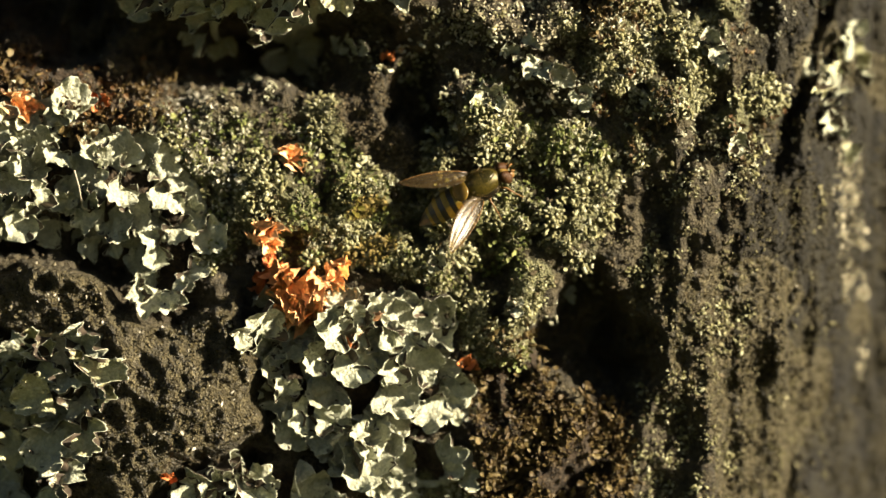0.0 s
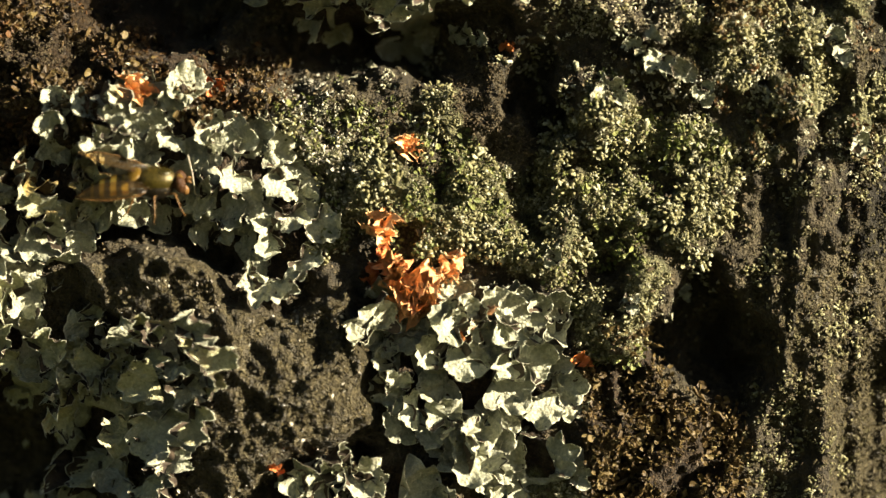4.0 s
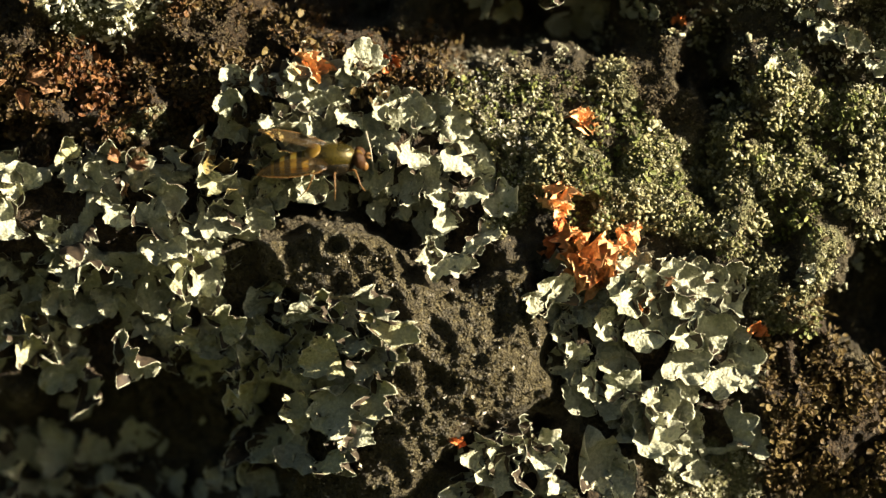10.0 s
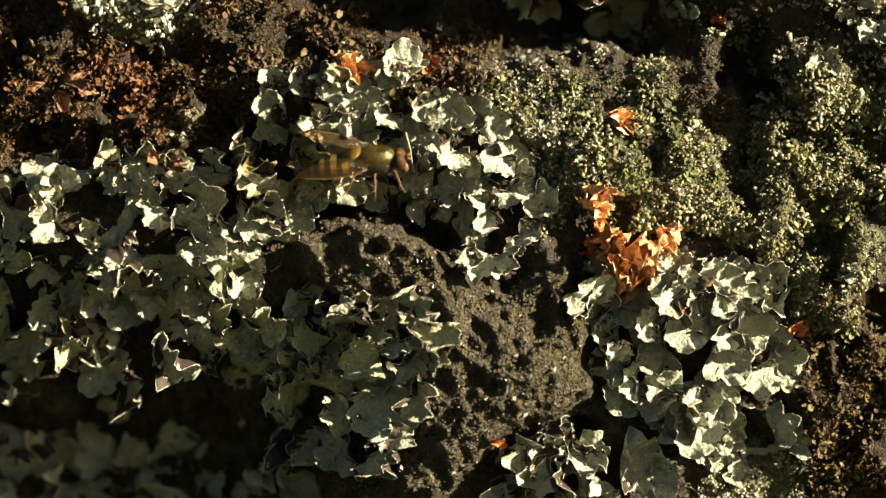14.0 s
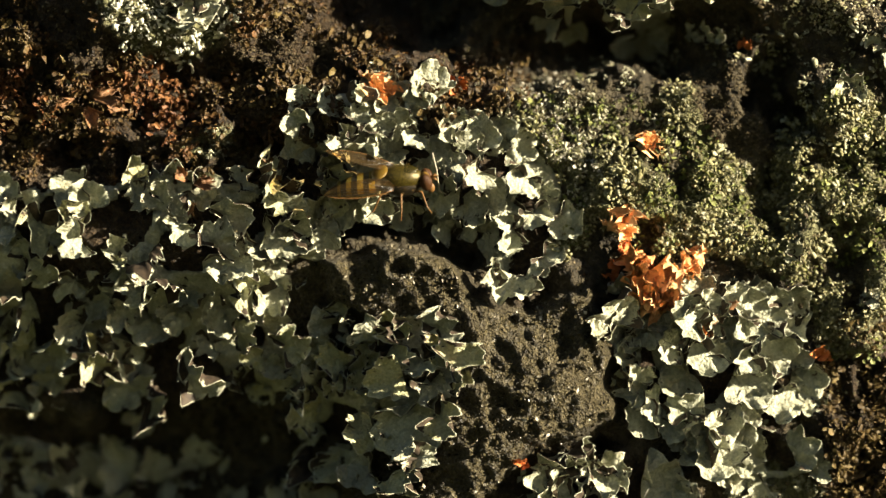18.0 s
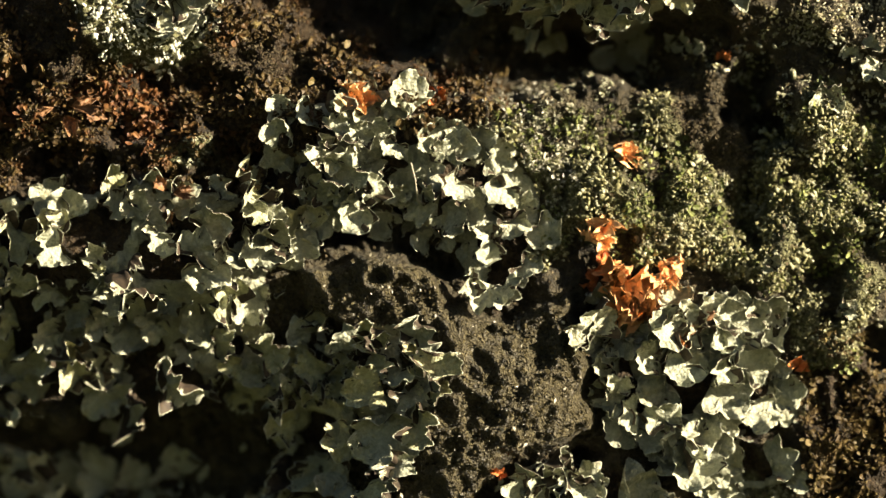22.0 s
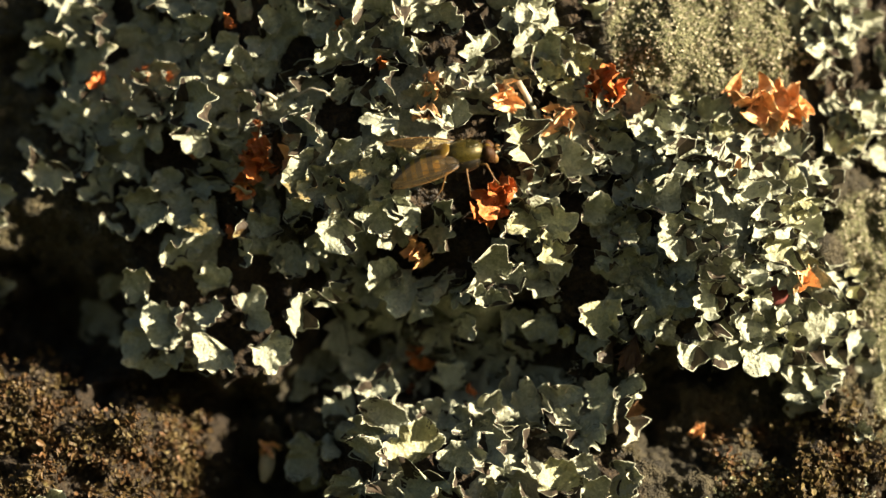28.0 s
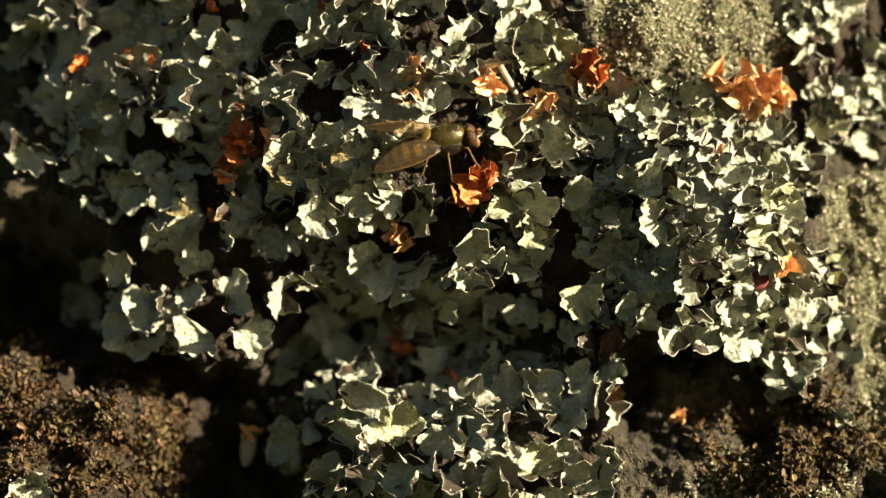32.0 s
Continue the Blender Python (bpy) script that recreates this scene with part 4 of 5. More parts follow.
# tan rock step: pale crumbs put its sunlight into the colour
TAN_STEP = (1340, -55, 1694, -73, 1693, 79, 1501, 42, 1350, 21)
x, y, r = clumped(TAN_STEP, 5.5, 55, 60, -0.9, 281)
scatter("dust_lichen", "pale tan crumbs standing for sunlight on a step of tan rock", "lichen", M_CRUST, DUST, x, y, 7, r, extra=2, smooth=False)
x, y, r = clumped(PALE_LEDGE, 8, 34, 50, -0.3)
scatter("granular_lichen", "pale granular lichen on a small ledge", "lichen", M_PALE, CORALS, x, y, 8, r, extra=6)
x, y, r = clumped(CRUMB_FOOT, 9, 35, 50, -0.4)
scatter("granular_lichen", "pale granular lichen below the leafy lobes", "lichen", M_PALE, CORALS, x, y, 9, r, extra=6)
for poly, seed, cut in ((MOSS_WEST, 41, -0.45), (MOSS_EAST, 42, -0.5), (MOSS_NOOK, 43, -0.5)):
    x, y, r = clumped(poly, 10, seed, 46, cut + 0.2, 141)
    clear = inside(PALE_KNOB, x, y) < 0
    x, y = x[clear], y[clear]
    scatter("moss", "dry golden-brown moss in matted tufts", "moss", M_MOSS if poly is MOSS_WEST else M_GOLD, TUFTS, x, y, 14, r, tilt=(0, 70), extra=10, smooth=False)
x, y, r = clumped((-159, 110, 60, 95, 180, 120, 250, 160, 200, 230, 60, 210, -159, 230), 8, 44, 110, -0.2, 171)
scatter("moss", "rust-red dry moss patches", "moss", M_RUST, TUFTS, x, y, 15, r, tilt=(0, 70), extra=12, smooth=False)
for poly, seed in ((MOSS_WEST, 61), (MOSS_NOOK, 62), (MOSS_EAST, 63)):
    x, y, r = clumped(poly, 19, seed, 46, 0.05, 141)
    clear = inside(PALE_KNOB, x, y) < -6
    scatter("moss", "taller brown moss shoots standing from the mat", "moss", M_MOSS if poly is MOSS_WEST else M_GOLD, SHOOTS, x[clear], y[clear], 26, r, tilt=(0, 50), extra=10, smooth=False)
x, y, r = clumped(CRUMB_RIDGE, 15, 49, 60, 0.15, 231)
scatter("moss", "brown dry moss between crest lichens", "moss", M_MOSS, TUFTS, x, y, 12, r, tilt=(0, 70), extra=8, smooth=False)
x, y, r = clumped(CRUMB_FIELD, 13, 45, 90, 0.15, 181)
scatter("moss", "low green moss between lichen crumbs", "moss", M_MOSSG, TUFTS, x, y, 11, r, tilt=(0, 60), extra=6, smooth=False)
x, y, r = clumped(BLACK_STONE, 7, 46, 40, -0.4)
scatter("grit", "sparkling dark mineral grains on the black stone", "grit", M_GRIT, SHARDS, x, y, 7, r, smooth=False)
WHOLE = (-180, -1060, 2240, -1060, 2240, 1020, -180, 1020)
NOT_THALLUS = lambda x, y: np.max([inside(q, x, y) for q in THALLI + [BLACK_STONE]], axis=0) < 8
x, y, r = clumped(WHOLE, 14, 47, 80, -0.1)
keep = NOT_THALLUS(x, y)
scatter("grit", "fine mineral grains and dust on the rock", "grit", M_SAND, SHARDS, x[keep], y[keep], 4.0, r, smooth=False)
x, y, r = clumped(WHOLE, 11, 57, 80, -0.3, 291)
keep = NOT_THALLUS(x, y) & (x < 1860)
scatter("dust_lichen", "umber crumbling lichen on the rock", "lichen", M_UMBER, DUST, x[keep], y[keep], 6.5, r, extra=3, smooth=False)
FRONT = (506, -111, 1877, -103, 1871, 925, 1367, 922, 1359, 519, 957, 375, 888, 133, 505, 70)
x, y, r = clumped(FRONT, 9, 51, 60, -0.1, 241)
scatter("dust_lichen", "olive dust lichen roughening the rock", "lichen", M_OLIVE, DUST, x, y, 5.5, r, extra=3, smooth=False)
# dust on the side, likewise coloured dark in place of shade
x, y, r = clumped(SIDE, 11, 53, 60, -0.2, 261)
scatter("dust_lichen", "umber dust lichen on the boulder's side, darkened for its shade", "lichen", M_SIDE_SHADE, DUST, x, y, 9, r, extra=6, smooth=False)
x, y, r = clumped(TAN_TOP, 5.5, 48, 80, -1.0)
scatter("granular_crust", "tan granular crust on the boulder's top", "lichen", M_CRUST, DUST, x, y, 6.5, r, extra=5, smooth=False)
x, y, r = clumped(TAN_SIDE, 5, 50, 80, -1.0)
scatter("granular_crust", "tan granular crust beside the leafy lichen", "lichen", M_CRUST, DUST, x, y, 5.5, r, extra=3, smooth=False)
STREAK = (2036, 200, 2097, 201, 2109, 654, 2054, 523)
x, y, r = clumped(STREAK, 9, 58, 60, -0.2, 301)
scatter("granular_lichen", "pale streak of lichen down the boulder's side", "lichen", M_CRUST, CORALS, x, y, 10, r, extra=5)


# ---- single small growths and scraps ----
def part(name, mesh, parent, label="", m=None):
    ob = new(name, mesh)
    ob.parent = parent
    if m is not None:
        ob.matrix_basis = m
    if label:
        ob["label"] = label
    return ob


FLAKES = {}
for kind, mat, opts in (("orange", M_ORANGE, dict(fan=130, notch=0.02, cup=0.7, rim=0.6, wave=0.5, rough=0.01)), ("red", M_RED, dict(fan=95, notch=0.04, cup=0.6, rim=0.5, wave=0.4, rough=0.012)),
                        ("brown", M_BROWN, dict(fan=40, notch=0.2, cup=0.4, rim=0.3, wave=0.2, rough=0.08))):
    FLAKES[kind] = [mesh_from("flake", *s[:2], [mat], True) for s in (lobe_sheet(900 + 40 * len(FLAKES) + k, nr=6, na=30, **opts) for k in range(7))]


def scrap(kind, label, rows, seed, lift=16, spin=20):
    """A dry plant scrap: one or more curled flakes (right, down, size, heading, tilt)."""
    rng = np.random.RandomState(seed)
    X, Y = np.mean(rows[0::5]), np.mean(rows[1::5])
    base = tagged(new("dry_scrap"), label, "plant scrap", "dry scraps on the lichen")
    base.location = at_plan(X, Y, float(height(X, Y)))
    inv = Matrix.Translation(base.location).inverted()
    for x, y, s, heading, t in zip(*[iter(rows)] * 5):
        a = radians(heading)
        m = plan_matrix(x - math.cos(a) * s * 0.5, y + math.sin(a) * s * 0.5, float(height(x, y)) + lift + 8, heading, 0.75 * t, rng.normal(0, spin), s * 1.45)
        part("flake", FLAKES[kind][rng.randint(7)], base, m=inv @ m)
        if kind != "brown":
            m = plan_matrix(x + rng.normal(0, s * 0.4), y + rng.normal(0, s * 0.4), float(height(x, y)) + lift * 0.7 + 4, rng.uniform(0, 360), t + 10, rng.normal(0, 40), s)
            part("flake", FLAKES[kind][rng.randint(7)], base, m=inv @ m)
    return base


scrap("orange", "crumpled bright orange dry moss scraps beside lichen lobes", (1012, 372, 24, 100, 50, 1005, 395, 20, 200, 40, 1022, 388, 18, 20, 60, 1040, 432, 22, 60, 40, 1030, 458, 26, 150, 35, 1050, 470, 24, 250, 50, 1062, 498, 32, 300, 40, 1050, 520, 26, 250, 30, 1085, 480, 30, 40, 50, 1100, 470, 26, 160, 40, 1110, 455, 26, 30, 55, 1140, 425, 16, 60, 40, 1125, 455, 20, 340, 50, 1075, 510, 24, 20, 60, 1095, 500, 22, 200, 60), 1, 22)
scrap("red", "deep orange dry scrap in the gap", (1015, 420, 20, 200, 40, 1000, 455, 18, 180, 30, 1045, 445, 20, 90, 60, 1080, 520, 20, 300, 50), 2, 8)
scrap("orange", "small orange dry scrap on the lichen's edge", (560, 132, 18, 150, 40, 580, 140, 22, 20, 50, 598, 148, 16, 330, 40, 572, 150, 18, 260, 40), 3, 22)
scrap("red", "thin orange sliver on moss", (708, 134, 16, 190, 15, 722, 130, 12, 20, 30), 4, 10)
scrap("orange", "curled orange bud scrap on rock", (1048, 232, 18, 150, 60, 1060, 240, 18, 300, 60, 1058, 228, 15, 40, 50), 5, 12)
scrap("red", "tiny red scrap in shade", (1232, 56, 12, 30, 50, 1222, 50, 9, 160, 40), 6, 14)
scrap("brown", "brown dry leaf sliver under lichen", (1190, 525, 26, 35, 30, 1180, 540, 20, 210, 40), 7, 24)
scrap("red", "small rust-coloured scraps by the stone", (832, 796, 12, 100, 50, 1150, 572, 14, 20, 40, 1368, 600, 14, 80, 50), 8, 22)
scrap("brown", "russet dry leaf lying between lichen lobes", (262, 312, 26, 10, 30, 235, 300, 22, 120, 40, 240, 352, 18, 300, 40), 9, 26)
scrap("orange", "bright orange scrap on a grey-green lobe", (904, -536, 24, 170, 40, 916, -530, 20, 20, 60), 10, 40)
scrap("red", "large rust-red dry leaf beneath the lobes", (1056, -642, 30, 60, 40, 1046, -617, 34, 230, 20, 1058, -627, 26, 300, 50, 1031, -597, 26, 220, 30), 11, 42)
scrap("red", "rust-red folded dry scraps in a heap", (629, -717, 26, 170, 40, 634, -696, 26, 190, 50, 619, -682, 26, 210, 40, 609, -659, 20, 260, 40, 599, -641, 18, 240, 40, 644, -703, 16, 20, 60), 12, 40)
scrap("orange", "amber translucent dry leaf scraps", (685, -696, 18, 10, 40, 922, -777, 20, 90, 60, 942, -831, 20, 350, 30), 13, 40)
scrap("orange", "curled orange dry leaf among sunlit lobes", (1063, -808, 22, 120, 40, 1080, -793, 20, 320, 40, 1163, -769, 26, 340, 40, 1183, -761, 18, 20, 50), 14, 44)
scrap("red", "orange-red dry leaf against grey lichen", (1229, -821, 26, 170, 40, 1254, -828, 30, 20, 40, 1239, -806, 22, 220, 30, 1274, -816, 20, 330, 40), 15, 40)
scrap("orange", "large crumpled orange leaf on crusty rock", (1510, -799, 34, 100, 40, 1530, -778, 32, 340, 50, 1555, -771, 28, 300, 40, 1586, -788, 30, 70, 50, 1596, -775, 22, 330, 50), 16, 30)
scrap("red", "small orange scraps in shade", (420, -857, 14, 10, 30, 334, -847, 18, 120, 40, 467, -849, 9, 0, 30, 509, -708, 9, 90, 40, 578, -569, 14, 180, 40), 17, 40)
scrap("red", "small red slivers between the lobes", (912, -322, 22, 80, 30, 902, -347, 16, 100, 40, 1002, -278, 14, 20, 40, 892, -282, 10, 90, 50), 18, 30)
scrap("brown", "dark brown dead leaf under the lichen", (1290, -358, 44, 250, 20, 1278, -207, 46, 80, 15), 19, 6)
scrap("orange", "tiny orange bud on crusty lichen", (1412, -203, 12, 30, 50, 1404, -199, 8, 200, 40), 20, 14)
scrap("orange", "amber scrap by a sunlit lobe", (1588, -471, 22, 130, 50, 1572, -461, 16, 240, 40, 1484, -671, 12, 40, 50), 21, 40)
scrap("red", "small orange scraps near the upper edge", (777, -933, 16, 150, 40, 852, -868, 14, 20, 40, 630, -762, 8, 60, 40, 576, -945, 14, 20, 30), 22, 40)
scrap("brown", "olive-brown leaf scraps on the rusty moss", (80, 160, 30, 20, 20, 120, 180, 26, 160, 20, 60, 190, 26, 300, 30, 30, 170, 22, 200, 20), 23, 22)

ROSETTES = (((1447, 44, 18, 100, 30, 1457, 56, 14, 270, 20), "small white leafy lichen on dark rock"),
    ((1481, 31, 20, 80, 20, 1493, 76, 28, 250, 15, 1478, 66, 20, 160, 30, 1508, 84, 20, 320, 30), "white cupped lichen lobes on dark rock"),
    ((1528, 89, 22, 20, 20, 1548, 102, 18, 340, 30, 1558, 132, 16, 240, 40, 1578, 142, 18, 300, 30, 1583, 117, 14, 60, 40), "chain of small pale lichen lobes"),
    ((1445, 494, 14, 100, 20, 1455, 509, 14, 300, 20, 1435, 509, 12, 200, 20, 1458, 497, 12, 20, 20), "small star-shaped pale lichen"),
    ((1549, 475, 16, 270, 20, 1553, 485, 14, 230, 30), "tiny pale lichen lobe over a hollow"),
    ((1810, 23, 22, 80, 40, 1807, 53, 24, 250, 30, 1820, 68, 18, 300, 30, 1795, 43, 16, 180, 30), "pale leafy lichen tuft at the crest"),
    ((1845, 204, 22, 90, 50, 1846, 229, 18, 270, 40), "upright pale lichen lobe at the crest"),
    ((1412, 116, 30, 60, 40, 1392, 136, 26, 200, 30, 1420, 146, 22, 300, 40), "grey-green lichen lobes over a hollow"),
    ((1130, 24, 18, 160, 40, 1165, 29, 20, 40, 40, 1185, 39, 16, 330, 40, 1145, 39, 14, 240, 30), "small crumpled lichen lobes"),
    ((1314, 418, 20, 60, 30, 1304, 428, 14, 200, 30), "small pale lichen sprout"),
    ((251, -82, 48, 95, 30, 244, -72, 30, 260, 30), "upright pale lichen lobe on moss"),
    ((229, -22, 50, 200, 20, 239, 3, 50, 280, 20, 259, -32, 42, 30, 30, 209, -27, 40, 160, 20, 234, 8, 36, 320, 30, 284, -11, 40, 340, 30), "white leafy lichen rosette among grains"),
    ((131, -467, 34, 240, 20, 86, -563, 30, 160, 20, 151, -487, 30, 20, 40, 116, -477, 30, 100, 40, 101, -518, 28, 160, 40), "shaded grey lichen lobes at the flank"),
    ((60, -650, 40, 200, 10, 100, -625, 42, 250, 10, 150, -640, 40, 20, 20, 90, -585, 38, 240, 20, 140, -590, 36, 300, 15, 45, -600, 36, 180, 20), "grey-green lichen lobes on the dark flank"),
    ((1696, -208, 22, 70, 40, 1705, -188, 18, 300, 40), "small pale lichen lobes beside moss"))
for i, (rows, label) in enumerate(ROSETTES):
    rng = np.random.RandomState(60 + i)
    X, Y = np.mean(rows[0::5]), np.mean(rows[1::5])
    base = tagged(new("lichen_rosette"), label, "lichen", "small lichens on the rock")
    base.location = at_plan(X, Y, float(height(X, Y)))
    inv = Matrix.Translation(base.location).inverted()
    for x, y, s, heading, t in zip(*[iter(rows)] * 5):
        a = radians(heading)
        m = plan_matrix(x - math.cos(a) * s * 0.5, y + math.sin(a) * s * 0.5, float(height(x, y)) + 16, heading, t, rng.normal(0, 15), s * 1.25)
        part("lobe", LOBES["frilled" if i % 2 else "broad"][rng.randint(10)], base, m=inv @ m)


def tube(points, radii, sides=6):
    """A tapered tube through points; closed at both ends."""
    p = np.array(points, float)
    vs, fs = [], []
    for k in range(len(p)):
        d = p[min(k + 1, len(p) - 1)] - p[max(k - 1, 0)]
        d = d / np.linalg.norm(d)
        u = np.cross(d, (0.31, 0.2, 0.93))
        u = u / np.linalg.norm(u)
        w = np.cross(d, u)
        vs += [p[k] + radii[k] * (math.cos(a) * u + math.sin(a) * w) for a in np.arange(sides) * 2 * math.pi / sides]
    for k in range(len(p) - 1):
        fs += [(k * sides + i, k * sides + (i + 1) % sides, (k + 1) * sides + (i + 1) % sides, (k + 1) * sides + i) for i in range(sides)]
    n = len(vs)
    vs += [p[0], p[-1]]
    fs += [(n, (i + 1) % sides, i, i) for i in range(sides)] + [(n + 1, n - sides + i, n - sides + (i + 1) % sides, n - sides + (i + 1) % sides) for i in range(sides)]
    return np.array(vs), fs


def tube_mesh(name, points, radii, mats, sides=6):
    """A tube mesh from metre points."""
    v, f = tube(points, radii, sides)
    me = bpy.data.meshes.new(name)
    me.from_pydata([tuple(q) for q in v], [], [tuple(dict.fromkeys(q)) for q in f])
    for q in me.polygons:
        q.use_smooth = True
    for m in mats:
        me.materials.append(m)
    return me


def twig(label, rows, thick, lift=30, mat=M_TWIG):
    """A bit of stalk through plan places (right, down, height over the face)."""
    pts = [np.array(at_plan(x, y, float(height(x, y)) + h + lift)) for x, y, h in zip(*[iter(rows)] * 3)]
    o = pts[0]
    rad = [thick * U * k for k in np.linspace(1.0, 0.7, len(pts))]
    ob = tagged(new("twig", tube_mesh("twig", [q - o for q in pts], rad, [mat])), label, "twig", "bits of stalk in the lichen")
    ob.location = o
    return ob


twig("pale dry stalk lying across lichen lobes", (1093, -830, 10, 1111, -799, 16, 1133, -755, 8), 6, 40)
twig("thin upright dry fibre", (597, -747, 0, 593, -772, 16, 597, -800, 30), 1.6, 34)
twig("short pale bit of straw", (633, -820, 16, 651, -812, 14, 664, -804, 10), 5, 44)
twig("dark broken stalk in the lichen", (696, -809, 10, 726, -823, 20, 751, -816, 20, 766, -801, 6), 3, 40)
twig("dark dry stalk between pale lobes", (1193, -687, 10, 1213, -657, 20, 1233, -636, 14), 5, 40)
twig("hair-thin fibre against the shade", (674, -236, 20, 680, -216, 26, 684, -196, 10), 1.0, 30)
twig("thin dry fibre hooked over a lobe", (672, 255, 20, 680, 285, 40, 685, 322, 26, 697, 327, 20), 1.5, 26)
twig("curled thin brown rootlet on moss", (442, -212, 4, 467, -197, 12, 474, -167, 14, 482, -152, 6), 3, 14, M_BROWN)


def pebble(name, label, category, X, Y, lift, radii, mat, seed, heading=0):
    bm = bmesh.new()
    bmesh.ops.create_icosphere(bm, subdivisions=3, radius=1)
    for v in bm.verts:
        n = 1 + 0.16 * noise.noise(v.co * 1.7 + Vector((seed, 0, 0))) + 0.07 * noise.noise(v.co * 6)
        v.co = Vector((v.co.x * radii[0], v.co.y * radii[1], v.co.z * radii[2])) * n * U
    me = bpy.data.meshes.new(name)
    bm.to_mesh(me)
    bm.free()
    me.materials.append(mat)
    for q in me.polygons:
        q.use_smooth = True
    ob = tagged(new(name, me), label, category)
    m = plan_matrix(X, Y, float(height(X, Y)) + lift, heading)
    ob.matrix_basis = Matrix.LocRotScale(m.translation, m.to_quaternion(), None)
    return ob


M_BUFF = plain("buff_shell", (0.36, 0.31, 0.21), 0.6)
M_DROP = plain("dark_red_grain", (0.16, 0.035, 0.025), 0.7, scale=5000.0)
for X, Y, a in ((677, -320, 55),):
    pebble("seed_husk", "buff papery seed husk stuck between lobes", "seed", X, Y, 22, (17, 10, 8), M_BUFF, 1, a)
M_CREAM = plain("cream_stone", (0.40, 0.34, 0.23), 0.6)
for X, Y, a in ((-19, -83, 10),):
    pebble("pebble", "cream rounded pebble lodged in brown moss", "pebble", X, Y, 34, (46, 34, 36), M_CREAM, 11, a)
for X, Y, a in ((1547, -444, 30),):
    pebble("fungus_grain", "dark red warty fungus grain on lichen", "fungus", X, Y, 44, (22, 18, 18), M_DROP, 4, a)
for X, Y, a in ((632, -151, 80),):
    stub = pebble("lichen_stub", "buff stub of lichen with an orange tip", "lichen", X, Y, 185, (36, 15, 15), M_BUFF, 7, a)
    o = Vector((26 * U, 0, 8 * U))
    part("tip", FLAKES["orange"][2], stub, "bright orange crumpled tip", Matrix.Translation(o) @ Euler((0.4, -0.6, 0.3)).to_matrix().to_4x4() @ Matrix.Scale(20 * U, 4))
    part("tip", FLAKES["orange"][4], stub, "bright orange crumpled tip", Matrix.Translation(o) @ Euler((-0.5, -0.9, 1.9)).to_matrix().to_4x4() @ Matrix.Scale(17 * U, 4))


# ---- hoverfly ----
def ball(name, radii, mat, squash=None, seg=20, rings=12):
    bm = bmesh.new()
    bmesh.ops.create_uvsphere(bm, u_segments=seg, v_segments=rings, radius=1)
    for v in bm.verts:
        c = v.co
        if squash:
            squash(c)
        v.co = Vector((c.x * radii[0], c.y * radii[1], c.z * radii[2])) * U
    me = bpy.data.meshes.new(name)
    bm.to_mesh(me)
    bm.free()
    me.materials.append(mat)
    for q in me.polygons:
        q.use_smooth = True
    return me


def shift(x, y, z, rx=0, ry=0, rz=0):
    return pose(x * U, y * U, z * U, rx, ry, rz)


M_BRONZE = plain("bronze_thorax", (0.085, 0.064, 0.010), 0.34, 0.45, 0.7, 5200.0, Metallic=0.4)
M_GLOSS = plain("dark_bronze", (0.045, 0.036, 0.007), 0.18, 0.6, 0.4, 9000.0, Metallic=0.4)
M_AMBER = plain("amber_scutellum", (0.14, 0.082, 0.010), 0.4, 0.4)
M_EYE = plain("brown_eye", (0.05, 0.022, 0.008), 0.4, 0.15, 0.3, 30000.0)
M_BLACKB = plain("black_cuticle", (0.011, 0.008, 0.004), 0.35, 0.6)
M_YBAND = plain("yellow_band", (0.20, 0.145, 0.022), 0.5, 0.35)
M_DARKSIDE = plain("dark_flank", (0.010, 0.007, 0.003), 0.4, 0.3, 0.6, 9000.0)
M_LEG = plain("amber_leg", (0.15, 0.075, 0.02), 0.5, 0.3)


def wing_material():
    w = Mat("wing_membrane")
    c = w.ramp(w.noise(900.0, 2, at=w.coords()), [(0.3, (0.09, 0.066, 0.034)), (0.7, (0.16, 0.12, 0.066))])
    w.out(c, 0.26, w.bump(w.noise(1600.0, 2, at=w.coords()), 0.00004, 0.4), 1.0)
    clear = w.node("ShaderNodeBsdfTransparent")
    clear.inputs[0].default_value = (0.92, 0.80, 0.60, 1)
    mixer = w.node("ShaderNodeMixShader")
    mixer.inputs[0].default_value = 0.13
    w.t.links.new(clear.outputs[0], mixer.inputs[1])
    w.t.links.new(w.b.outputs[0], mixer.inputs[2])
    w.t.links.new(mixer.outputs[0], w.t.nodes["Material Output"].inputs[0])
    return w.m


M_WING = wing_material()


def wing_outline(t):
    """Front and rear edge of the wing at t along its length (0 root, 1 tip), as shares of the length."""
    front = 0.075 * math.sin(math.pi * t ** 0.9) ** 0.7 + 0.02 * (1 - t)
    rear = -0.235 * math.sin(math.pi * t ** 0.85) ** 0.62 - 0.015 * (1 - t)
    return front, rear


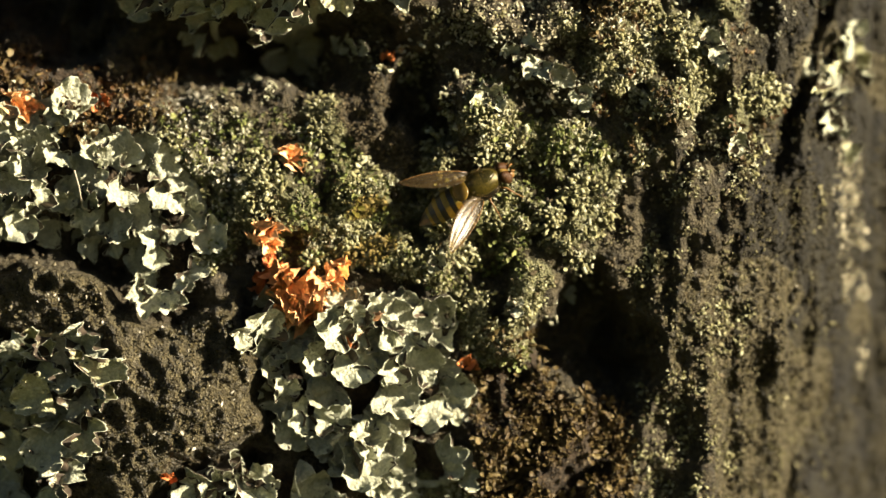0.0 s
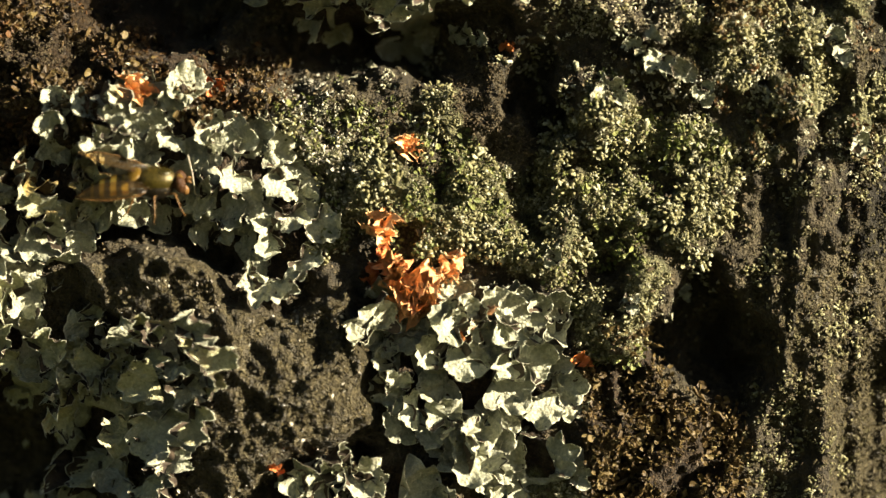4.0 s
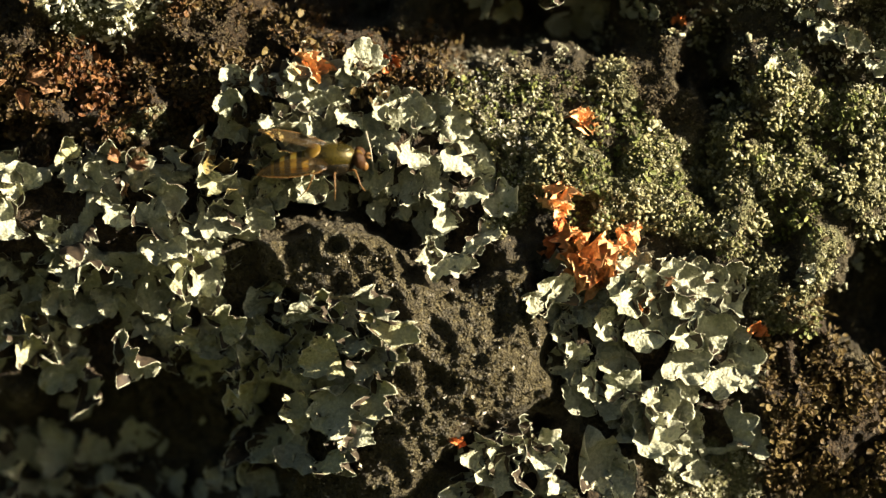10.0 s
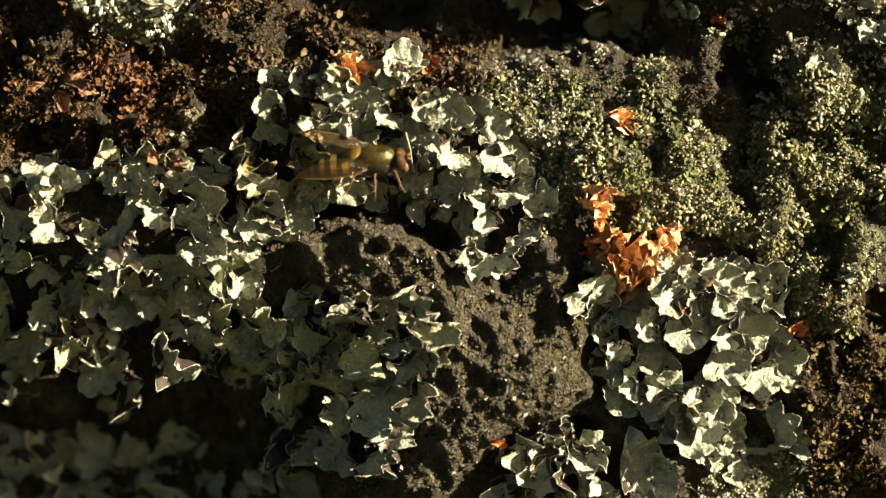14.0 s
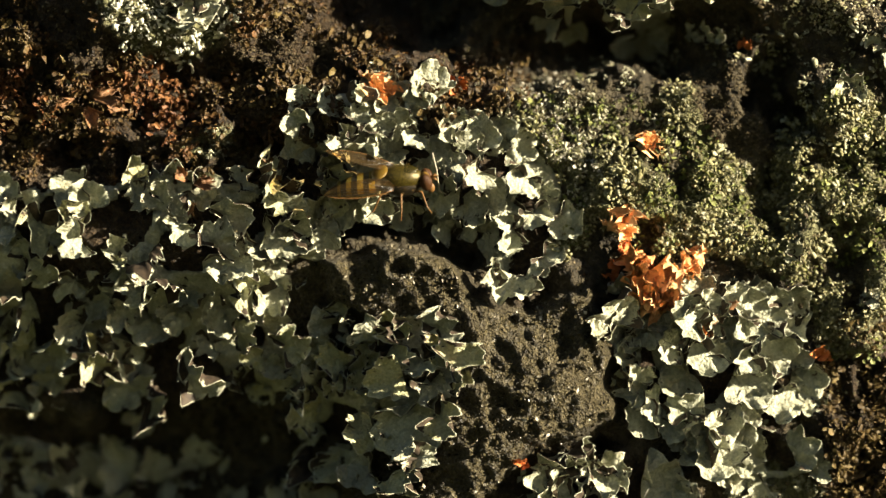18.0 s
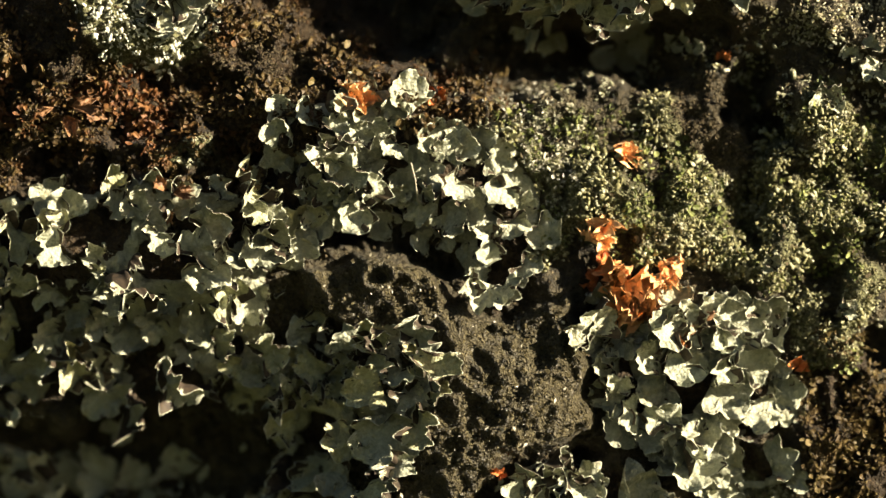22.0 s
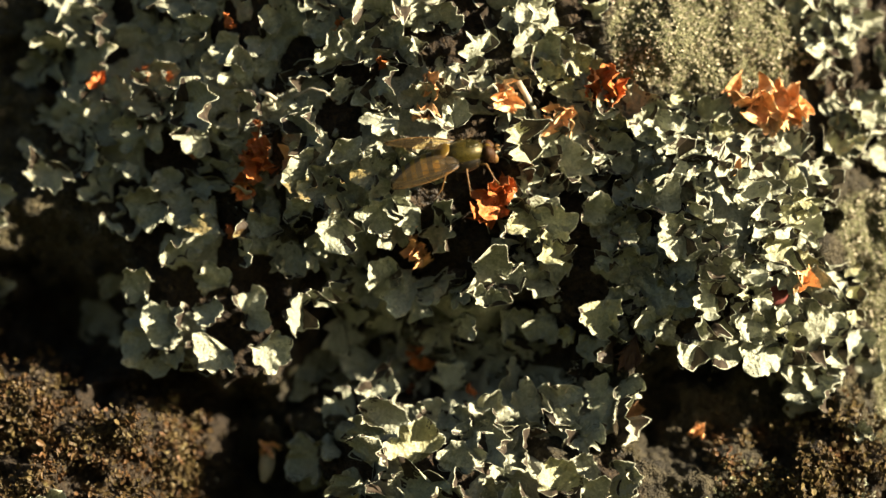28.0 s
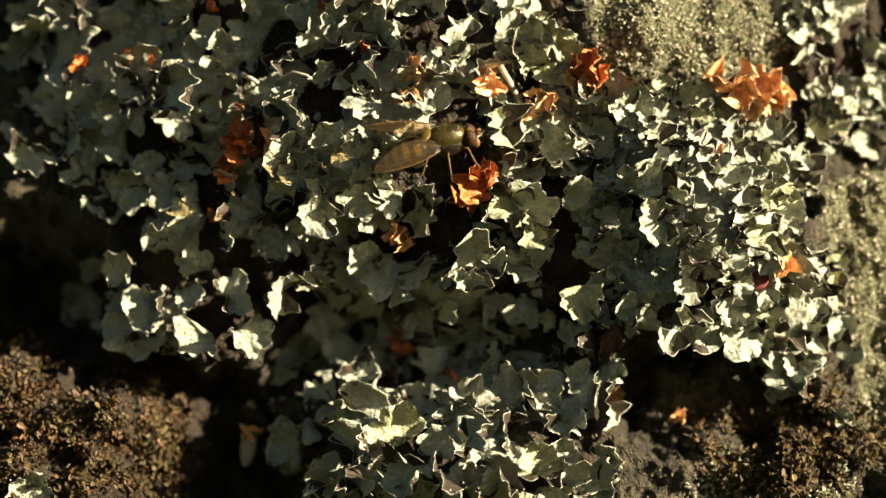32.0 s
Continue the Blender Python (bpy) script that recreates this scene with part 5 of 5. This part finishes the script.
def build_wing(parent, side):
    """side -1: the fly's left wing, 1: its right wing. Root at the origin, length along x."""
    L, n, m = 126, 18, 7
    top, bot = [], []
    for i in range(n + 1):
        t = i / n
        f, r = wing_outline(t)
        for j in range(m + 1):
            y = (f + (r - f) * j / m) * L
            z = 1.1 * math.sin(j * 1.9 + 0.6) * (1 - t * 0.5) + 5 * math.sin(t * 3.0)
            top.append((t * L, y * side, z + 0.35))
            bot.append((t * L, y * side, z - 0.35))
    v = np.array(top + bot) * U
    g = np.arange((n + 1) * (m + 1)).reshape(n + 1, m + 1)
    f = np.stack([g[:-1, :-1], g[1:, :-1], g[1:, 1:], g[:-1, 1:]], -1).reshape(-1, 4)
    if side > 0:
        f = f[:, ::-1]
    o = len(top)
    loop = np.concatenate([g[:, 0], g[-1, 1:], g[-2::-1, -1], g[0, -2:0:-1]])
    e = np.stack([loop, np.roll(loop, -1), np.roll(loop, -1) + o, loop + o], -1)
    if side > 0:
        e = e[:, ::-1]
    wing = part("wing", mesh_from("wing", v, np.concatenate([f, f[:, ::-1] + o, e[:, ::-1]]), [M_WING]), parent, "clear amber veined wing")
    for a, b, w in ((0.0, 0.98, 1.5), (0.22, 0.96, 1.0), (0.42, 0.9, 0.9), (0.62, 0.78, 0.8), (0.85, 0.55, 0.8)):
        pts = []
        for k in range(9):
            t = 0.02 + (b - 0.02) * k / 8
            fr, re = wing_outline(t)
            s = a * min(1, 0.35 + 0.8 * k / 8)
            y = (fr + (re - fr) * s) * L
            pts.append(np.array((t * L, y * side, 1.1 * math.sin(s * 7 * 1.9 + 0.6) * (1 - t * 0.5) + 5 * math.sin(t * 3.0) + 0.6)) * U)
        part("vein", tube_mesh("vein", pts, [w * 0.6 * U * q for q in np.linspace(1.2, 0.5, 9)], [M_BLACKB if a > 0 else M_LEG], 5), wing, "thin brown vein")
    return wing


def build_fly():
    fly = tagged(new("hoverfly"), "hoverfly with black and yellow banded abdomen and bronze thorax", "insect")
    part("thorax", ball("thorax", (38, 24, 24), M_BRONZE, flat_below, 28, 16), fly, "shiny bronze-green thorax", shift(0, 0, 4))
    part("pleura", ball("pleura", (36, 27, 23), M_DARKSIDE, None, 28, 16), fly, "dark bristly flank of the thorax", shift(-1, 0, -7))
    part("dorsal_patch", ball("dorsal_patch", (27, 14, 7), M_GLOSS, None, 24, 12), fly, "glossy dark green-bronze back of the thorax", shift(4, 0, 20.5))
    part("scutellum", ball("scutellum", (16, 21, 5), M_AMBER), fly, "yellow-brown rounded scutellum", shift(-37, 0, 18, 0, -18, 0))
    r = np.random.RandomState(5)
    vs, fs = [], []
    for k in range(900):
        d = r.randn(3)
        d = d / np.linalg.norm(d) * (1, 1, 1 if d[2] > 0 else 0.8)
        n = d / np.array((38, 24, 26))
        n = n / np.linalg.norm(n)
        p, q = d * np.array((38, 24, 26)), np.cross(n, r.randn(3)) * 0.16
        vs += [p - q, p + q, p + n * r.uniform(3, 7) + r.randn(3) * 2.5, p + n * 0.4 + np.cross(q, n)]
        fs += [(4 * k, 4 * k + 1, 4 * k + 2), (4 * k + 1, 4 * k + 3, 4 * k + 2), (4 * k + 3, 4 * k, 4 * k + 2)]
    part("hairs", mesh_from("hairs", np.array(vs) * U, np.array(fs), [M_AMBER], False), fly, "fine golden hairs on the thorax")
    head = part("head", ball("head", (10, 18, 17), M_AMBER), fly, "yellowish head", shift(42, 0, -3))
    for s in (1, -1):
        part("eye", ball("eye", (11, 11, 16), M_EYE), head, "large red-brown compound eye", shift(2, 10 * s, 3, 10 * s, -10, 12 * s))
        part("antenna", tube_mesh("antenna", np.array(((0, 0, 0), (7, 2 * s, 3), (11, 3 * s, 0))) * U, [2.2 * U, 3.0 * U, 1.2 * U], [M_LEG]), head, "short orange antenna", shift(11, 4 * s, 4))
    part("snout", ball("snout", (7, 7, 10), M_LEG), head, "short orange mouthparts", shift(9, 0, -16))
    widths = ((0, 15, 14), (-10, 23, 16), (-28, 27, 17), (-48, 27, 16), (-68, 23, 14), (-86, 16, 11), (-98, 9, 7), (-106, 2, 2))

    def girth(x):
        for (a, w0, h0), (b, w1, h1) in zip(widths, widths[1:]):
            if x <= a and x >= b:
                k = (a - x) / (a - b)
                return w0 + (w1 - w0) * k, h0 + (h1 - h0) * k
        return 2, 2

    def shell(name, x0, x1, grow, mat, n=8, sides=20):
        v, f = [], []
        for k in range(n + 1):
            x = x0 + (x1 - x0) * k / n
            w, h = girth(x)
            sag = -0.0014 * x * x
            v += [(x * U, (w + grow) * math.cos(a) * U, ((h + grow) * math.sin(a) * (1.0 if math.sin(a) > 0 else 0.7) + sag) * U) for a in np.arange(sides) * 2 * math.pi / sides]
        f = [(k * sides + i, (k + 1) * sides + i, (k + 1) * sides + (i + 1) % sides, k * sides + (i + 1) % sides) for k in range(n) for i in range(sides)]
        return mesh_from(name, np.array(v), np.array(f)[:, ::-1], [mat])
    belly = part("abdomen", shell("abdomen", 0, -106, 0, M_BLACKB, 24), fly, "flattened black abdomen", shift(-31, 0, -2, 0, -4, 0))
    for x0, x1 in ((-13, -24), (-34, -45), (-56, -65), (-76, -82)):
        part("yellow_band", shell("yellow_band", x0, x1, 0.7, M_YBAND, 4), belly, "yellow abdominal band")
    for k, (x, ang, knee, reach) in enumerate(((24, 40, 16, 20), (2, 95, 18, 24), (-14, 150, 24, 34))):
        for s in (1, -1):
            a = radians(ang)
            dx, dy = math.cos(a), math.sin(a) * s
            p = np.array(((x, 14 * s, -16), (x + dx * knee, 14 * s + dy * knee, -10), (x + dx * (knee + reach * 0.5), 14 * s + dy * (knee + reach * 0.5), -38), (x + dx * (knee + reach), 14 * s + dy * (knee + reach), -48))) * U
            part("leg", tube_mesh("leg", p, [2.8 * U, 2.0 * U, 1.4 * U, 0.8 * U], [M_LEG]), fly, "thin amber jointed leg")
    return fly, build_wing(fly, -1), build_wing(fly, 1)


def flat_below(c):
    """Flatten the underside of the thorax."""
    if c.z < 0:
        c.z *= 0.8


FLY, WING_L, WING_R = build_fly()


def perch(X, Y, h, heading, tilt, roll):
    m = plan_matrix(X, Y, h, heading, tilt, roll)
    return Matrix.LocRotScale(m.translation, m.to_quaternion(), None)


def wing_at(body, root, angle, lift, facing):
    """A wing's pose on the fly so that it lies over the face at that angle (degrees from plan right, turning up), lifted, its upper side facing that way (right, up, out)."""
    a, e = radians(angle), radians(lift)
    x = Vector((math.cos(a) * math.cos(e), -math.sin(e), math.sin(a) * math.cos(e)))
    n = Vector((facing[0], -facing[2], facing[1]))
    n = (n - x * n.dot(x)).normalized()
    turn = Matrix((x, n.cross(x), n)).transposed()
    local = body.to_quaternion().to_matrix().inverted() @ turn
    return Matrix.LocRotScale(Vector(root) * U, local.to_quaternion(), None)


def motions():
    """The hoverfly rests, flies off and settles again; its wings open and fold."""
    (ax, ay), (bx, by), (cx, cy) = (1393, 285), (618, 304), (995, -698)
    a = perch(ax, ay, float(height(ax, ay)) + 84, 28, 8, -26)
    b = perch(bx, by, float(height(bx, by)) + 116, 3, 4, -54)
    c = perch(cx, cy, float(height(cx, cy)) + 112, 10, 4, -52)
    walk(FLY, [(0.0, a), (1.8, a), (1.93, perch(ax - 10, ay + 10, 150, 30, 15, 0)), (2.0, perch(1250, -260, 300, 60, 10, 0)), (2.5, perch(700, -420, 400, 60, 0, 0)), (2.9, perch(330, -60, 350, 30, 0, 0)),
               (3.0, perch(400, 120, 250, 10, 5, -10)), (3.1, perch(515, 220, 170, 4, 6, -20)), (3.2, perch(570, 290, 120, 4, 6, -36)), (3.35, b), (20.4, b),
               (20.5, perch(680, -120, 260, 20, 10, -10)), (20.9, perch(900, -500, 300, 20, 10, -10)), (21.5, c), (32.0, c)])
    left, right = (-12, 24, 12), (-10, -27, 4)
    open_l, open_r = wing_at(a, left, 187, 8, (0.25, 0.75, 0.65)), wing_at(a, right, 240, 27, (0.52, 0.19, 0.83))
    folded_l, folded_r = wing_at(b, left, 168, 8, (0, 0.85, 0.5)), wing_at(b, right, 187, 2, (-0.1, -0.66, 0.75))
    mid_l, mid_r = wing_at(c, left, 180, 6, (0, 0.8, 0.5)), wing_at(c, right, 200, 6, (-0.1, -0.15, 1))
    walk(WING_L, [(0.0, open_l), (1.8, open_l), (1.9, folded_l), (2.0, open_l), (3.0, open_l), (3.35, folded_l), (20.4, folded_l), (20.6, open_l), (21.3, open_l), (21.6, mid_l), (32.0, mid_l)])
    walk(WING_R, [(0.0, open_r), (1.8, open_r), (1.9, folded_r), (2.0, open_r), (3.0, open_r), (3.35, folded_r), (20.4, folded_r), (20.6, open_r), (21.3, open_r), (21.6, mid_r), (32.0, mid_r)])


motions()
